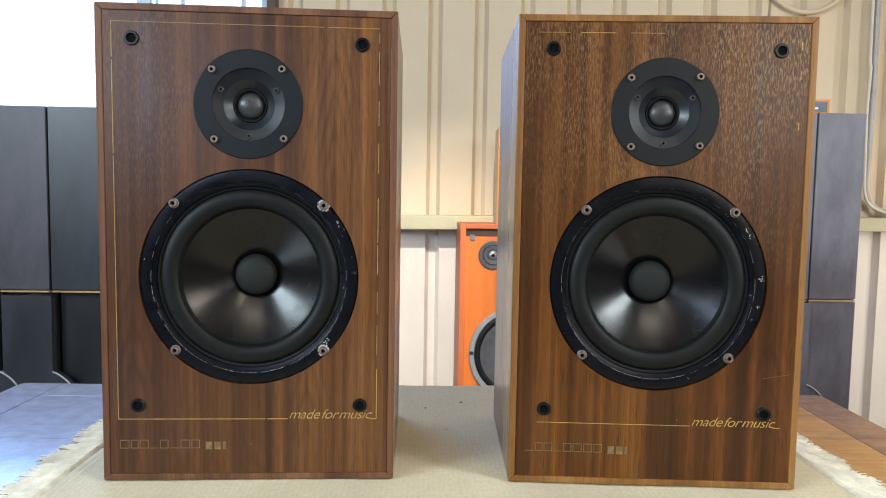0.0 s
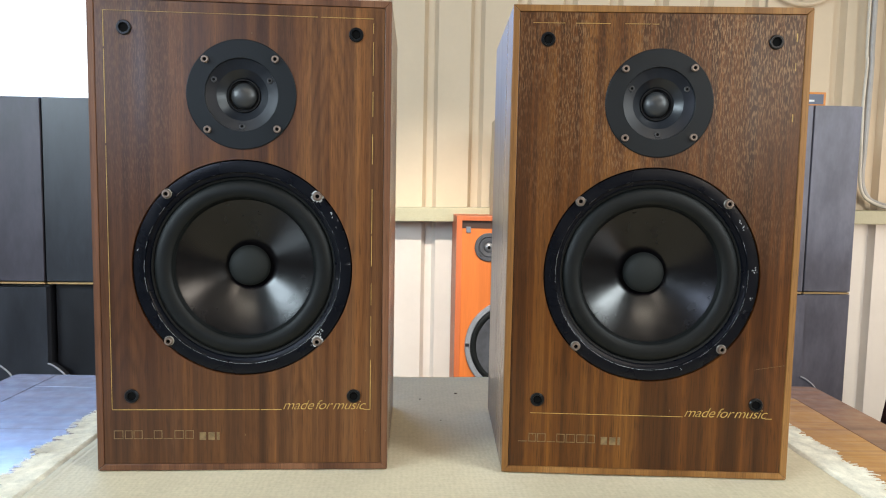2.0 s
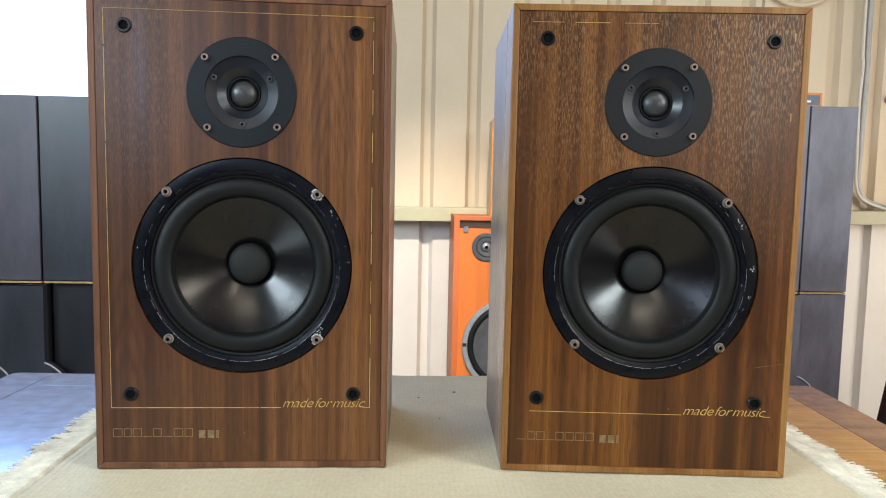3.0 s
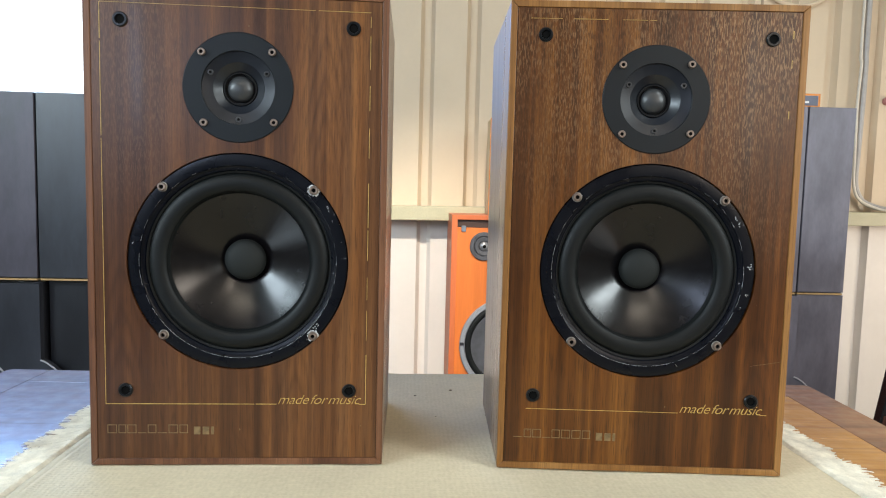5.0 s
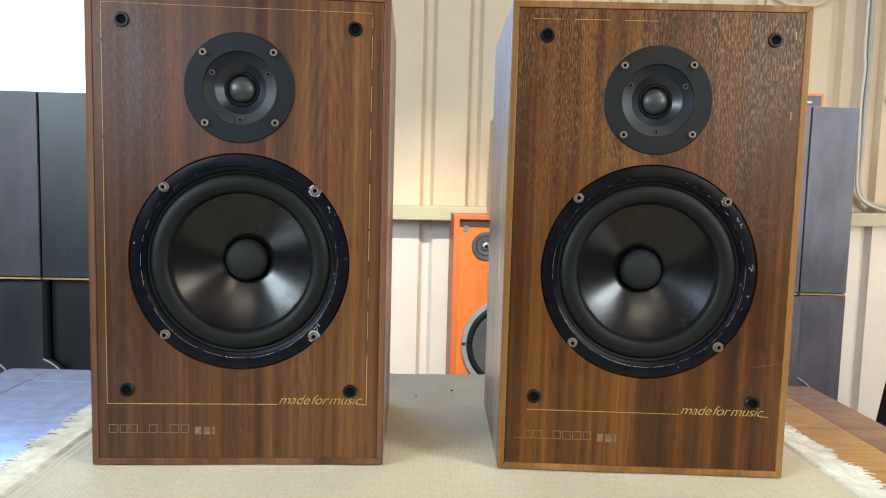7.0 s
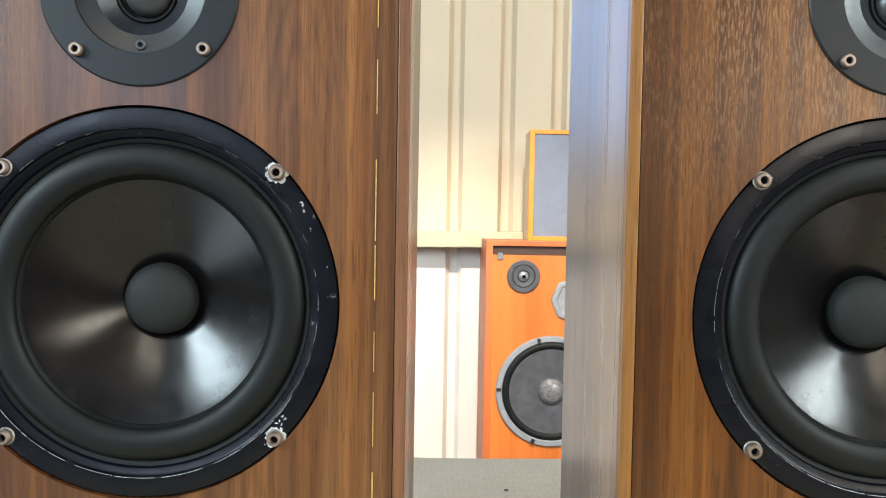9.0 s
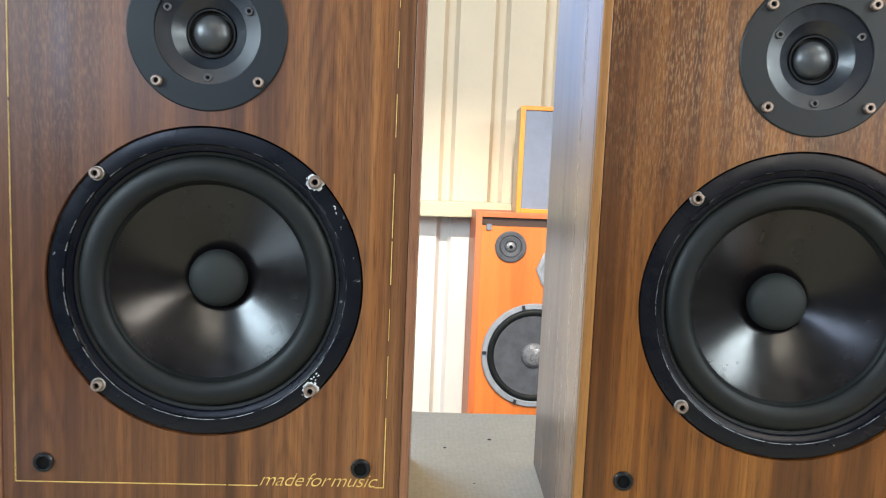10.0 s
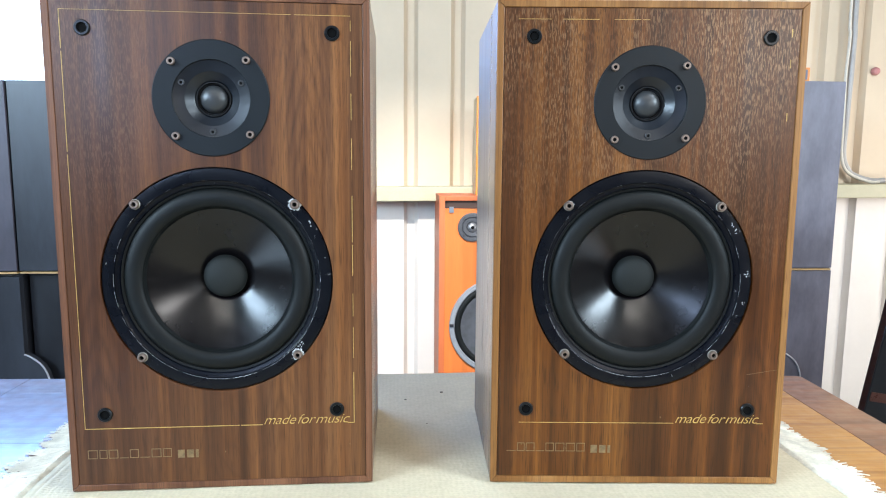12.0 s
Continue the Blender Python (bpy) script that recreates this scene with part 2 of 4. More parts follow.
WALNUT_RED = veneer("walnut_red", (0.042, 0.0155, 0.0071), (0.097, 0.0380, 0.0144), (0.168, 0.0735, 0.0272), 1.7, flecks=0.24, lines_at=0.36, fleck_from=(1.0, 0.12), cathedral=0.20, spread=1.5, stripes=0.85, arches=((0.082, 0.375, 17.0, 0.036, 0.095), (-0.112, 0.150, 15.0, 0.024, 0.080), (0.055, 0.085, 14.0, 0.020, 0.050)),
                    leaves=((0.0, (0.80, 0.79, 0.88)), (0.13, (0.92, 0.90, 0.94)), (0.20, (0.80, 0.78, 0.86)), (0.30, (1.22, 1.18, 1.06)), (0.335, (0.86, 0.83, 0.84)), (0.375, (1.02, 1.0, 0.98)), (0.41, (1.30, 1.27, 1.12)), (0.43, (0.88, 0.86, 0.88)), (0.50, (1.30, 1.26, 1.12)), (0.545, (0.84, 0.82, 0.82)), (0.585, (1.26, 1.22, 1.08)), (0.615, (0.88, 0.86, 0.86)), (0.665, (1.16, 1.12, 1.0)), (0.74, (1.04, 1.0, 0.94)), (0.86, (1.20, 1.15, 1.02)), (0.91, (0.90, 0.87, 0.85))))
WALNUT_GOLD = veneer("walnut_gold", (0.022, 0.0064, 0.0016), (0.087, 0.0272, 0.0047), (0.178, 0.0645, 0.0110), 6.3, flecks=0.66, cathedral=0.14, spread=1.15, stripes=0.7, arches=((0.112, 0.095, 10.0, 0.026, 0.060),), dash=0.55, lines_at=0.48,
                     leaves=((0.0, (1.05, 1.05, 1.0)), (0.10, (0.88, 0.86, 0.84)), (0.17, (1.1, 1.1, 1.0)), (0.30, (0.84, 0.82, 0.8)), (0.36, (1.02, 1.02, 1.0)), (0.50, (0.9, 0.9, 0.9)), (0.56, (1.08, 1.06, 1.0)), (0.74, (0.92, 0.9, 0.92)), (0.82, (1.1, 1.08, 1.1))))
# Paler and greyer than the baffles: light reflected off the sides is in the colour.
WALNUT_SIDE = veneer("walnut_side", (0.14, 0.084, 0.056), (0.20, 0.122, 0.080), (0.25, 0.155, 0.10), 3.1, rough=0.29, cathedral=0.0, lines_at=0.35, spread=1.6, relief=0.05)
LIP_RED = veneer("lipping_red", (0.07, 0.027, 0.014), (0.13, 0.052, 0.024), (0.18, 0.078, 0.038), 9.1, rough=0.42, cathedral=0.0)
LIP_GOLD = veneer("lipping_gold", (0.15, 0.060, 0.015), (0.235, 0.102, 0.026), (0.29, 0.135, 0.04), 4.4, rough=0.42, cathedral=0.0)
FRAME_BLACK = scuffed_black("driver_frame_black", (0.0015, 0.0022, 0.0045), 0.28, 0.04)
RUBBER = plain("surround_rubber", (0.0036, 0.0046, 0.0047), 0.50, vary=0.25, scale=40, fine=400, spec=0.22)
GASKET = plain("gasket_black", (0.004, 0.004, 0.005), 0.7, spec=0.3)
CONE = plain("coated_cone", (0.0022, 0.0018, 0.0024), 0.22, vary=0.2, scale=14, fine=90, spec=0.36)
CAP = plain("dust_cap_black", (0.008, 0.010, 0.0095), 0.7, vary=0.15, fine=700, bumpy=0.2, spec=0.3)
PLATE = plain("tweeter_plate", (0.0035, 0.0056, 0.0075), 0.44, vary=0.12, scale=60, fine=900, bumpy=0.05, spec=0.29)
DISH = plain("tweeter_dish", (0.006, 0.008, 0.012), 0.34, vary=0.12, scale=60, spec=0.45)
DOME = plain("tweeter_dome", (0.030, 0.032, 0.034), 0.36, vary=0.1, scale=80, fine=900)
BOLT = plain("bolt_steel", (0.26, 0.20, 0.165), 0.48, metal=0.85, vary=0.35, scale=180)
WASHER = plain("worn_washer", (0.30, 0.28, 0.25), 0.5, metal=0.7, vary=0.35, scale=260)
# Near-black: the shade inside holes and hex recesses is put into the colour.
HOLE = plain("socket_dark", (0.002, 0.002, 0.002), 0.8, spec=0.1)
SOCKET = plain("socket_plastic", (0.003, 0.004, 0.005), 0.30, spec=0.3)
GOLD = plain("gold_print", (0.50, 0.33, 0.10), 0.45, metal=0.2, vary=0.3, scale=120)
WORN_GOLD = plain("worn_gold_print", (0.165, 0.105, 0.045), 0.5, vary=0.4, scale=150)
CHIP = plain("bare_chip", (0.46, 0.47, 0.48), 0.7, vary=0.5, scale=500)
CLOTH_MAT = weave("cream_cotton", (0.655, 0.570, 0.405), 60)
FRINGE_MAT = plain("cotton_fringe", (0.62, 0.575, 0.475), 0.95, vary=0.2, scale=60, fine=600)
PINE = pine("orange_pine", (0.33, 0.120, 0.020), (0.54, 0.245, 0.046), 2.3, 0.40)
PINE_EDGE = pine("brown_pine_edge", (0.16, 0.058, 0.026), (0.27, 0.105, 0.045), 5.2, 0.42)
WORN_BROWN = pine("worn_brown_varnish", (0.085, 0.036, 0.020), (0.15, 0.062, 0.034), 8.6, 0.42, 0.16)
TEAK = plain("orange_teak", (0.50, 0.125, 0.022), 0.45, vary=0.22, scale=14, stretch=(1, 1, 0.06), fine=200)
TEAK_EDGE = plain("teak_edge", (0.42, 0.10, 0.030), 0.45, vary=0.2, scale=14, stretch=(1, 1, 0.06))
GREY_FRAME = plain("grey_cast_frame", (0.19, 0.20, 0.22), 0.5, vary=0.12)
GREY_CONE = plain("grey_cone", (0.045, 0.047, 0.055), 0.55, vary=0.3, scale=30)
SILVER = plain("silver_cap", (0.20, 0.20, 0.21), 0.28, metal=0.5)
GRILLE_CLOTH = plain("grey_grille_cloth", (0.15, 0.165, 0.21), 0.9, vary=0.08, fine=700, bumpy=0.3)
ORANGE_EDGE = plain("orange_edge", (0.62, 0.20, 0.02), 0.4, vary=0.1)
BLACK_VINYL = plain("black_vinyl", (0.066, 0.058, 0.076), 0.42, vary=0.45, scale=9, stretch=(1, 1, 0.35), fine=120, bumpy=0.08)
# Black vinyl made paler: the light on the right-hand stack is in the colour.
LIT_VINYL = plain("lit_black_vinyl", (0.132, 0.128, 0.160), 0.42, vary=0.35, scale=11, stretch=(1, 1, 0.4), fine=120, bumpy=0.08)
BLACK_MID = plain("black_satin", (0.028, 0.031, 0.040), 0.36, vary=0.45, scale=8, stretch=(1, 1, 0.3), fine=120)
BLACK_DARK = plain("black_paint", (0.014, 0.015, 0.019), 0.35, vary=0.35, scale=9, stretch=(1, 1, 0.3), fine=120)
BLACK_GLOSS = plain("black_gloss", (0.010, 0.010, 0.011), 0.10, vary=0.2)
RED_BROWN = plain("red_brown_band", (0.055, 0.018, 0.011), 0.3)
RAW_EDGE = plain("raw_board_edge", (0.50, 0.32, 0.14), 0.7, vary=0.2)
WALL_PAINT = plain("cream_sheet_metal", (0.61, 0.495, 0.36), 0.5, vary=0.05, scale=3, spec=0.3, fine=60, grain=0.06)
LOWER_PAINT = plain("white_sheet_metal", (0.66, 0.615, 0.565), 0.45, vary=0.05, scale=3, spec=0.4, fine=60, grain=0.06)
GIRT = plain("girt_paint", (0.41, 0.38, 0.255), 0.5, vary=0.1, scale=8)
# Unseen walls, ceiling and floor, coloured dark to cut bounced light and reflections.
DARK_WALL = plain("darkened_plaster", (0.23, 0.205, 0.17), 0.8, vary=0.15, scale=2)
CEIL_MAT = plain("ceiling_board", (0.36, 0.34, 0.30), 0.85, vary=0.1, scale=2)
CONCRETE = plain("concrete", (0.11, 0.106, 0.10), 0.75, vary=0.2, scale=5, fine=60, bumpy=0.2)
ALU = plain("window_aluminium", (0.42, 0.50, 0.58), 0.4, metal=0.3, vary=0.08)
CABLE_GREY = plain("grey_cable", (0.38, 0.37, 0.36), 0.5, vary=0.1)
EDGE_GLINT = plain("edge_glint_grey", (0.40, 0.40, 0.43), 0.4, vary=0.1)
CABLE_WHITE = plain("white_cable", (0.60, 0.56, 0.48), 0.5, vary=0.06)
PINK = plain("pink_plastic", (0.46, 0.20, 0.19), 0.4, vary=0.1)
LABEL_WHITE = plain("label_white", (0.75, 0.75, 0.75), 0.6, vary=0.05)
DARK_WOOD = plain("dark_brown_wood", (0.075, 0.036, 0.022), 0.5, vary=0.25, scale=12, stretch=(1, 1, 0.08))
LAMP_WHITE = plain("lamp_enamel", (0.75, 0.74, 0.70), 0.4, vary=0.05)

# ---------------------------------------------------------------- mesh helpers


def mesh_of(name, bm, material, sharp=20):
    bmesh.ops.recalc_face_normals(bm, faces=bm.faces)
    for f in bm.faces:
        f.smooth = True
    for e in bm.edges:
        if len(e.link_faces) == 2 and e.calc_face_angle(0) > radians(sharp):
            e.smooth = False
    me = bpy.data.meshes.new(name)
    bm.to_mesh(me)
    bm.free()
    me.materials.append(material)
    return me


def part(name, bm, material, parent, label=""):
    ob = new(name, mesh_of(name, bm, material))
    ob.parent = parent
    if label:
        ob["label"] = label
    return ob


def thing(name, where, label, category, group="", kind=""):
    ob = new(name)
    ob.empty_display_size = 0.05
    ob.matrix_basis = where
    return tagged(ob, label, category, group, kind)


def solid(name, bm, material, label, category, group="", kind=""):
    return tagged(new(name, mesh_of(name, bm, material)), label, category, group, kind)


def box(x0, y0, z0, x1, y1, z1, bevel=0.0, bm=None, segs=2):
    """A box, its edges rounded, added to bm or alone."""
    own = bmesh.new()
    bmesh.ops.create_cube(own, size=1.0)
    for v in own.verts:
        v.co = Vector(((x0 + x1) / 2 + v.co.x * (x1 - x0), (y0 + y1) / 2 + v.co.y * (y1 - y0), (z0 + z1) / 2 + v.co.z * (z1 - z0)))
    if bevel:
        bmesh.ops.bevel(own, geom=list(own.edges), offset=bevel, segments=segs, affect="EDGES", profile=0.5)
    if bm is None:
        return own
    me = bpy.data.meshes.new("tmp")
    own.to_mesh(me)
    own.free()
    bm.from_mesh(me)
    bpy.data.meshes.remove(me)
    return bm


def lathe(profile, cx=0.0, cz=0.0, y0=0.0, seg=80, bm=None, a0=0.0, a1=360.0):
    """Turns (radius, y) pairs round an axis along y through (cx, cz)."""
    bm = bm or bmesh.new()
    full = a1 - a0 >= 360
    n = seg if full else max(2, int(seg * (a1 - a0) / 360) + 1)
    rings = []
    for r, y in profile:
        if r < 1e-6:
            rings.append([bm.verts.new((cx, y0 + y, cz))])
        else:
            steps = [radians(a0 + (a1 - a0) * k / (n if full else n - 1)) for k in range(n)]
            rings.append([bm.verts.new((cx + r * math.cos(a), y0 + y, cz + r * math.sin(a))) for a in steps])
    for a, b in zip(rings, rings[1:]):
        for k in range(n if full else n - 1):
            q = [a[k % len(a)], a[(k + 1) % len(a)] if len(a) > 1 else None, b[(k + 1) % len(b)] if len(b) > 1 else None, b[k % len(b)]]
            q = [v for v in q if v is not None]
            bm.faces.new(q)
    return bm


def prism(points, y0, y1, bm=None):
    """A flat outline in x and z, given a depth from y0 to y1."""
    bm = bm or bmesh.new()
    a = [bm.verts.new((x, y0, z)) for x, z in points]
    b = [bm.verts.new((x, y1, z)) for x, z in points]
    bm.faces.new(a), bm.faces.new(b)
    for k in range(len(points)):
        bm.faces.new((a[k], a[(k + 1) % len(a)], b[(k + 1) % len(a)], b[k]))
    return bm


def tube(points, radius, seg=10):
    """A round cable through smoothed points."""
    curve = []
    pts = [Vector(p) for p in points]
    for k in range(len(pts) - 1):
        p0, p1, p2, p3 = pts[max(k - 1, 0)], pts[k], pts[k + 1], pts[min(k + 2, len(pts) - 1)]
        for s in range(8):
            t = s / 8
            curve.append(0.5 * (2 * p1 + (p2 - p0) * t + (2 * p0 - 5 * p1 + 4 * p2 - p3) * t * t + (3 * p1 - p0 - 3 * p2 + p3) * t ** 3))
    curve.append(pts[-1])
    bm, rings = bmesh.new(), []
    for k, c in enumerate(curve):
        d = (curve[min(k + 1, len(curve) - 1)] - curve[max(k - 1, 0)]).normalized()
        side = d.cross(Vector((0, 1, 0.02))).normalized()
        up = side.cross(d)
        rings.append([bm.verts.new(c + radius * (math.cos(2 * math.pi * j / seg) * side + math.sin(2 * math.pi * j / seg) * up)) for j in range(seg)])
    for a, b in zip(rings, rings[1:]):
        for j in range(seg):
            bm.faces.new((a[j], a[(j + 1) % seg], b[(j + 1) % seg], b[j]))
    bm.faces.new(rings[0]), bm.faces.new(rings[-1])
    return bm


def square_ring(bm, cx, cz, half, r, y, seg=96):
    """A square sheet with a round hole, facing the room."""
    inner, outer = [], []
    for k in range(seg):
        a = 2 * math.pi * k / seg
        c, s = math.cos(a), math.sin(a)
        f = half / max(abs(c), abs(s))
        inner.append(bm.verts.new((cx + r * c, y, cz + r * s)))
        outer.append(bm.verts.new((cx + f * c, y, cz + f * s)))
    for k in range(seg):
        j = (k + 1) % seg
        bm.faces.new((inner[k], inner[j], outer[j], outer[k]))


def sheet(bm, x0, x1, z0, z1, y):
    bm.faces.new([bm.verts.new(p) for p in ((x0, y, z0), (x1, y, z0), (x1, y, z1), (x0, y, z1))])


def letters(text, size, shear, thick):
    """Lettering in the built-in font as a mesh in the x-z plane."""
    cu = bpy.data.curves.new("lettering", "FONT")
    cu.body, cu.size, cu.shear, cu.extrude, cu.space_character, cu.offset, cu.space_word = text, size, shear, thick, 0.94, -0.00022, 0.5
    tmp = new("lettering", cu)
    me = bpy.data.meshes.new_from_object(tmp.evaluated_get(bpy.context.evaluated_depsgraph_get()))
    bpy.data.objects.remove(tmp)
    me.transform(Matrix.Rotation(radians(90), 4, "X"))
    return me


# ---------------------------------------------------------------- the room

floor = solid("floor", box(-3.0, -4.2, -0.12, 3.2, WALL + 0.3, 0), CONCRETE, "unseen bare concrete workshop floor, darkened to cut bounced light", "floor", kind="structure")
ceiling = solid("ceiling", box(-3.0, -4.2, CEIL, 3.2, WALL + 0.3, CEIL + 0.1), CEIL_MAT, "unseen plain board ceiling, darkened to cut bounced light", "ceiling", kind="structure")


def corrugated(x0, x1, z0, z1, first, pitch=0.1785):
    """Cream sheet with narrow channels pressed back between broad pans."""
    bm = bmesh.new()
    xs = [(x0, 0.0)]
    k0 = math.ceil((x0 - first) / pitch)
    k = k0
    while first + k * pitch + 0.05 < x1:
        c = first + k * pitch
        if c - 0.01 > x0:
            xs += [(c - 0.007, 0.0), (c + 0.007, 0.026), (c + 0.034, 0.026), (c + 0.048, 0.0)]
        k += 1
    xs.append((x1, 0.0))
    lo = [bm.verts.new((x, WALL + y, z0)) for x, y in xs]
    hi = [bm.verts.new((x, WALL + y, z1)) for x, y in xs]
    lo2 = [bm.verts.new((x, WALL + 0.06, z0)) for x, y in xs]
    hi2 = [bm.verts.new((x, WALL + 0.06, z1)) for x, y in xs]
    for a, b in ((lo, hi), (hi, hi2), (hi2, lo2), (lo2, lo)):
        for j in range(len(xs) - 1):
            bm.faces.new((a[j], a[j + 1], b[j + 1], b[j]))
    for j in (0, -1):
        bm.faces.new((lo[j], hi[j], hi2[j], lo2[j]))
    return bm


WIN = (-2.30, -0.610, 1.20, 2.40)
wall_back = thing("wall_north", pose(0, 0, 0), "cream corrugated sheet metal wall with vertical channels", "wall", kind="structure")
part("panel", corrugated(WIN[1], 3.05, 0.916, CEIL, 0.002), WALL_PAINT, wall_back)
part("panel", corrugated(-2.75, WIN[1], 0.916, WIN[2], 0.002), WALL_PAINT, wall_back)
part("panel", corrugated(-2.75, 3.05, 0, 0.916, 0.002), LOWER_PAINT, wall_back, "white corrugated sheet under the rail")
part("panel", corrugated(-2.75, WIN[0], WIN[2], CEIL, 0.002), WALL_PAINT, wall_back)
part("panel", corrugated(WIN[0], WIN[1], WIN[3], CEIL, 0.002), WALL_PAINT, wall_back)
# Shade line of the overlapping sheets, drawn as a dark strip.
part("lap_joint_shade", box(1.326, WALL - 0.004, 1.0, 1.334, WALL + 0.002, CEIL), plain("lap_shadow", (0.30, 0.24, 0.17), 0.6), wall_back)


def side_wall(name, x0, x1, y0, y1, hole):
    ob = thing(name, pose(0, 0, 0), "unseen plain wall with a window opening, darkened to cut bounced light", "wall", kind="structure")
    a, b, lo, hi = hole
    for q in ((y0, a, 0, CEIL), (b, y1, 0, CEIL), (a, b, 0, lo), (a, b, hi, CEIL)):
        part("panel", box(x0, q[0], q[2], x1, q[1], q[3]), DARK_WALL, ob)
    return ob


side_wall("wall_west", -2.75, -2.60, -4.1, WALL, (-2.22, -0.88, 1.51, 2.45))
wall_east = side_wall("wall_east", 2.80, 2.95, -4.1, 0.2, (-2.38, -1.32, 1.57, 2.43))
# low opening added for the lamp that brightens the back wall's right end
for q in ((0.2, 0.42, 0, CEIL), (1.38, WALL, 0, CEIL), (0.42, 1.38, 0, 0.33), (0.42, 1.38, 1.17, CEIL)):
    part("panel", box(2.80, q[0], q[2], 2.95, q[1], q[3]), DARK_WALL, wall_east)
wall_south = thing("wall_south", pose(0, 0, 0), "unseen plain wall with two windows, darkened to cut bounced light", "wall", kind="structure")
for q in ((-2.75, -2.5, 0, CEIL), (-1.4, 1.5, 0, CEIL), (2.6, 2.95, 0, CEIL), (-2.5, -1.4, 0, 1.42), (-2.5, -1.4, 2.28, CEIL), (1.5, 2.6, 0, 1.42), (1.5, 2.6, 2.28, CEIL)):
    part("panel", box(q[0], -4.2, q[2], q[1], -4.1, q[3]), DARK_WALL, wall_south)

# window in the back wall, washed out by daylight
window = thing("window_1", pose(0, 0, 0), "wide bright window with a pale blue-grey frame", "window", kind="structure")
for x, w in ((WIN[0], 0.035), (-1.117, 0.057), (-1.046, 0.014), (-0.950, 0.018), (-0.723, 0.020), (-0.645, 0.035)):
    part("mullion", box(x, WALL + 0.01, WIN[2] + 0.04, x + w, WALL + 0.055, WIN[3] - 0.04, 0.004), ALU, window)
part("window_sill", box(WIN[0], WALL - 0.03, WIN[2], WIN[1], WALL + 0.058, WIN[2] + 0.04, 0.004), ALU, window)
part("window_head", box(WIN[0], WALL + 0.004, WIN[3] - 0.04, WIN[1], WALL + 0.058, WIN[3], 0.004), ALU, window)
part("window_jamb", box(WIN[1] - 0.004, WALL - 0.045, WIN[2], WIN[1] + 0.034, WALL - 0.003, 2.5, 0.003), DARK_WOOD, window, "dark brown wooden jamb post")

girt = solid("girt_rail", box(WIN[1] + 0.04, WALL - 0.105, 0.887, 2.79, WALL - 0.004, 0.9405, 0.004), GIRT, "pale olive painted horizontal rail along the wall", "rail", kind="structure")
girt.matrix_basis = pose(0, 0, 0, 0, -0.6, 0)

glow, gnt, gb = shader("overcast_daylight")
gb.inputs["Base Color"].default_value = (0.8, 0.85, 0.9, 1)
gb.inputs["Emission Color"].default_value = (0.86, 0.94, 1.0, 1)
gb.inputs["Emission Strength"].default_value = 1.35
solid("backdrop", box(-4.2, WALL + 0.95, 0.0, 0.2, WALL + 1.0, 3.6), glow, "plain white overcast daylight outside the window", "backdrop", kind="structure")

# ceiling fixtures
for lx, ly, watts in STRIPS:
    fx = thing("unseen_ceiling_light", pose(lx, ly, CEIL), "unseen white enamelled strip light on the ceiling", "ceiling light", "strip lights")
    wide = 0.09 if watts < 20 else 0.20
    part("housing", box(-0.64, -wide, -0.078, 0.64, wide, 0, 0.008), LAMP_WHITE, fx)
sp = thing("wall_spotlight", pose(0.06, -0.35, CEIL), "white ceiling spotlight aimed at the wall", "spotlight")
part("stem", box(-0.012, -0.012, -0.16, 0.012, 0.012, 0, 0.003), LAMP_WHITE, sp)
can = part("lamp_can", lathe([(0.0, -0.10), (0.03, -0.10), (0.048, -0.06), (0.052, 0.0), (0.048, 0.0), (0.044, -0.05)], seg=32), LAMP_WHITE, sp)
can.matrix_basis = look((0, 0, -0.17), (0.06, 2.2, -2.53)) @ Matrix.Rotation(radians(-90), 4, "X")

# ---------------------------------------------------------------- table and cloth

table = thing("wooden_table", pose(-0.025, 0.344, 0, 0, 0, -1.9), "varnished orange pine table with a brown edge board", "table")
TX, TD = 0.606, 0.80
y_rows = [-TD + 0.062 + k * 0.169 for k in range(5)]
for k in range(4):
    part("plank", box(-TX + 0.062, y_rows[k] + 0.0002, TABLE - 0.028, -0.281, y_rows[k + 1] - 0.0002, TABLE, 0.0004), WORN_BROWN, table, "darker worn varnished board")
    part("plank", box(-0.280, y_rows[k] + 0.0002, TABLE - 0.028, TX - 0.062, y_rows[k + 1] - 0.0002, TABLE, 0.0004), PINE, table)
for s in (-1, 1):
    pts = [(s * (TX - 0.0612), -TD), (s * (TX - 0.0612), 0.0), (s * (TX - 0.006), 0.0), (s * TX, -0.006), (s * TX, -TD)]
    bm = bmesh.new()
    lo = [bm.verts.new((x, y, TABLE - 0.030)) for x, y in pts]
    hi = [bm.verts.new((x, y, TABLE + 0.0001)) for x, y in pts]
    bm.faces.new(lo), bm.faces.new(hi)
    for k in range(5):
        bm.faces.new((lo[k], lo[(k + 1) % 5], hi[(k + 1) % 5], hi[k]))
    bmesh.ops.bevel(bm, geom=list(bm.edges), offset=0.0007, segments=2, affect="EDGES", profile=0.5)
    part("edge_board", bm, PINE_EDGE if s > 0 else WORN_BROWN, table, "red-brown varnished edge board")
part("edge_board", box(-0.280, -0.0618, TABLE - 0.030, TX - 0.0614, 0, TABLE, 0.0006), PINE_EDGE, table, "red-brown varnished edge board")
part("edge_board", box(-TX + 0.0614, -0.0618, TABLE - 0.030, -0.281, 0, TABLE, 0.0006), WORN_BROWN, table, "darker worn varnished edge board")
part("edge_board", box(-TX + 0.0614, -TD, TABLE - 0.030, TX - 0.0614, -TD + 0.061, TABLE, 0.0015), PINE_EDGE, table, "red-brown varnished edge board")
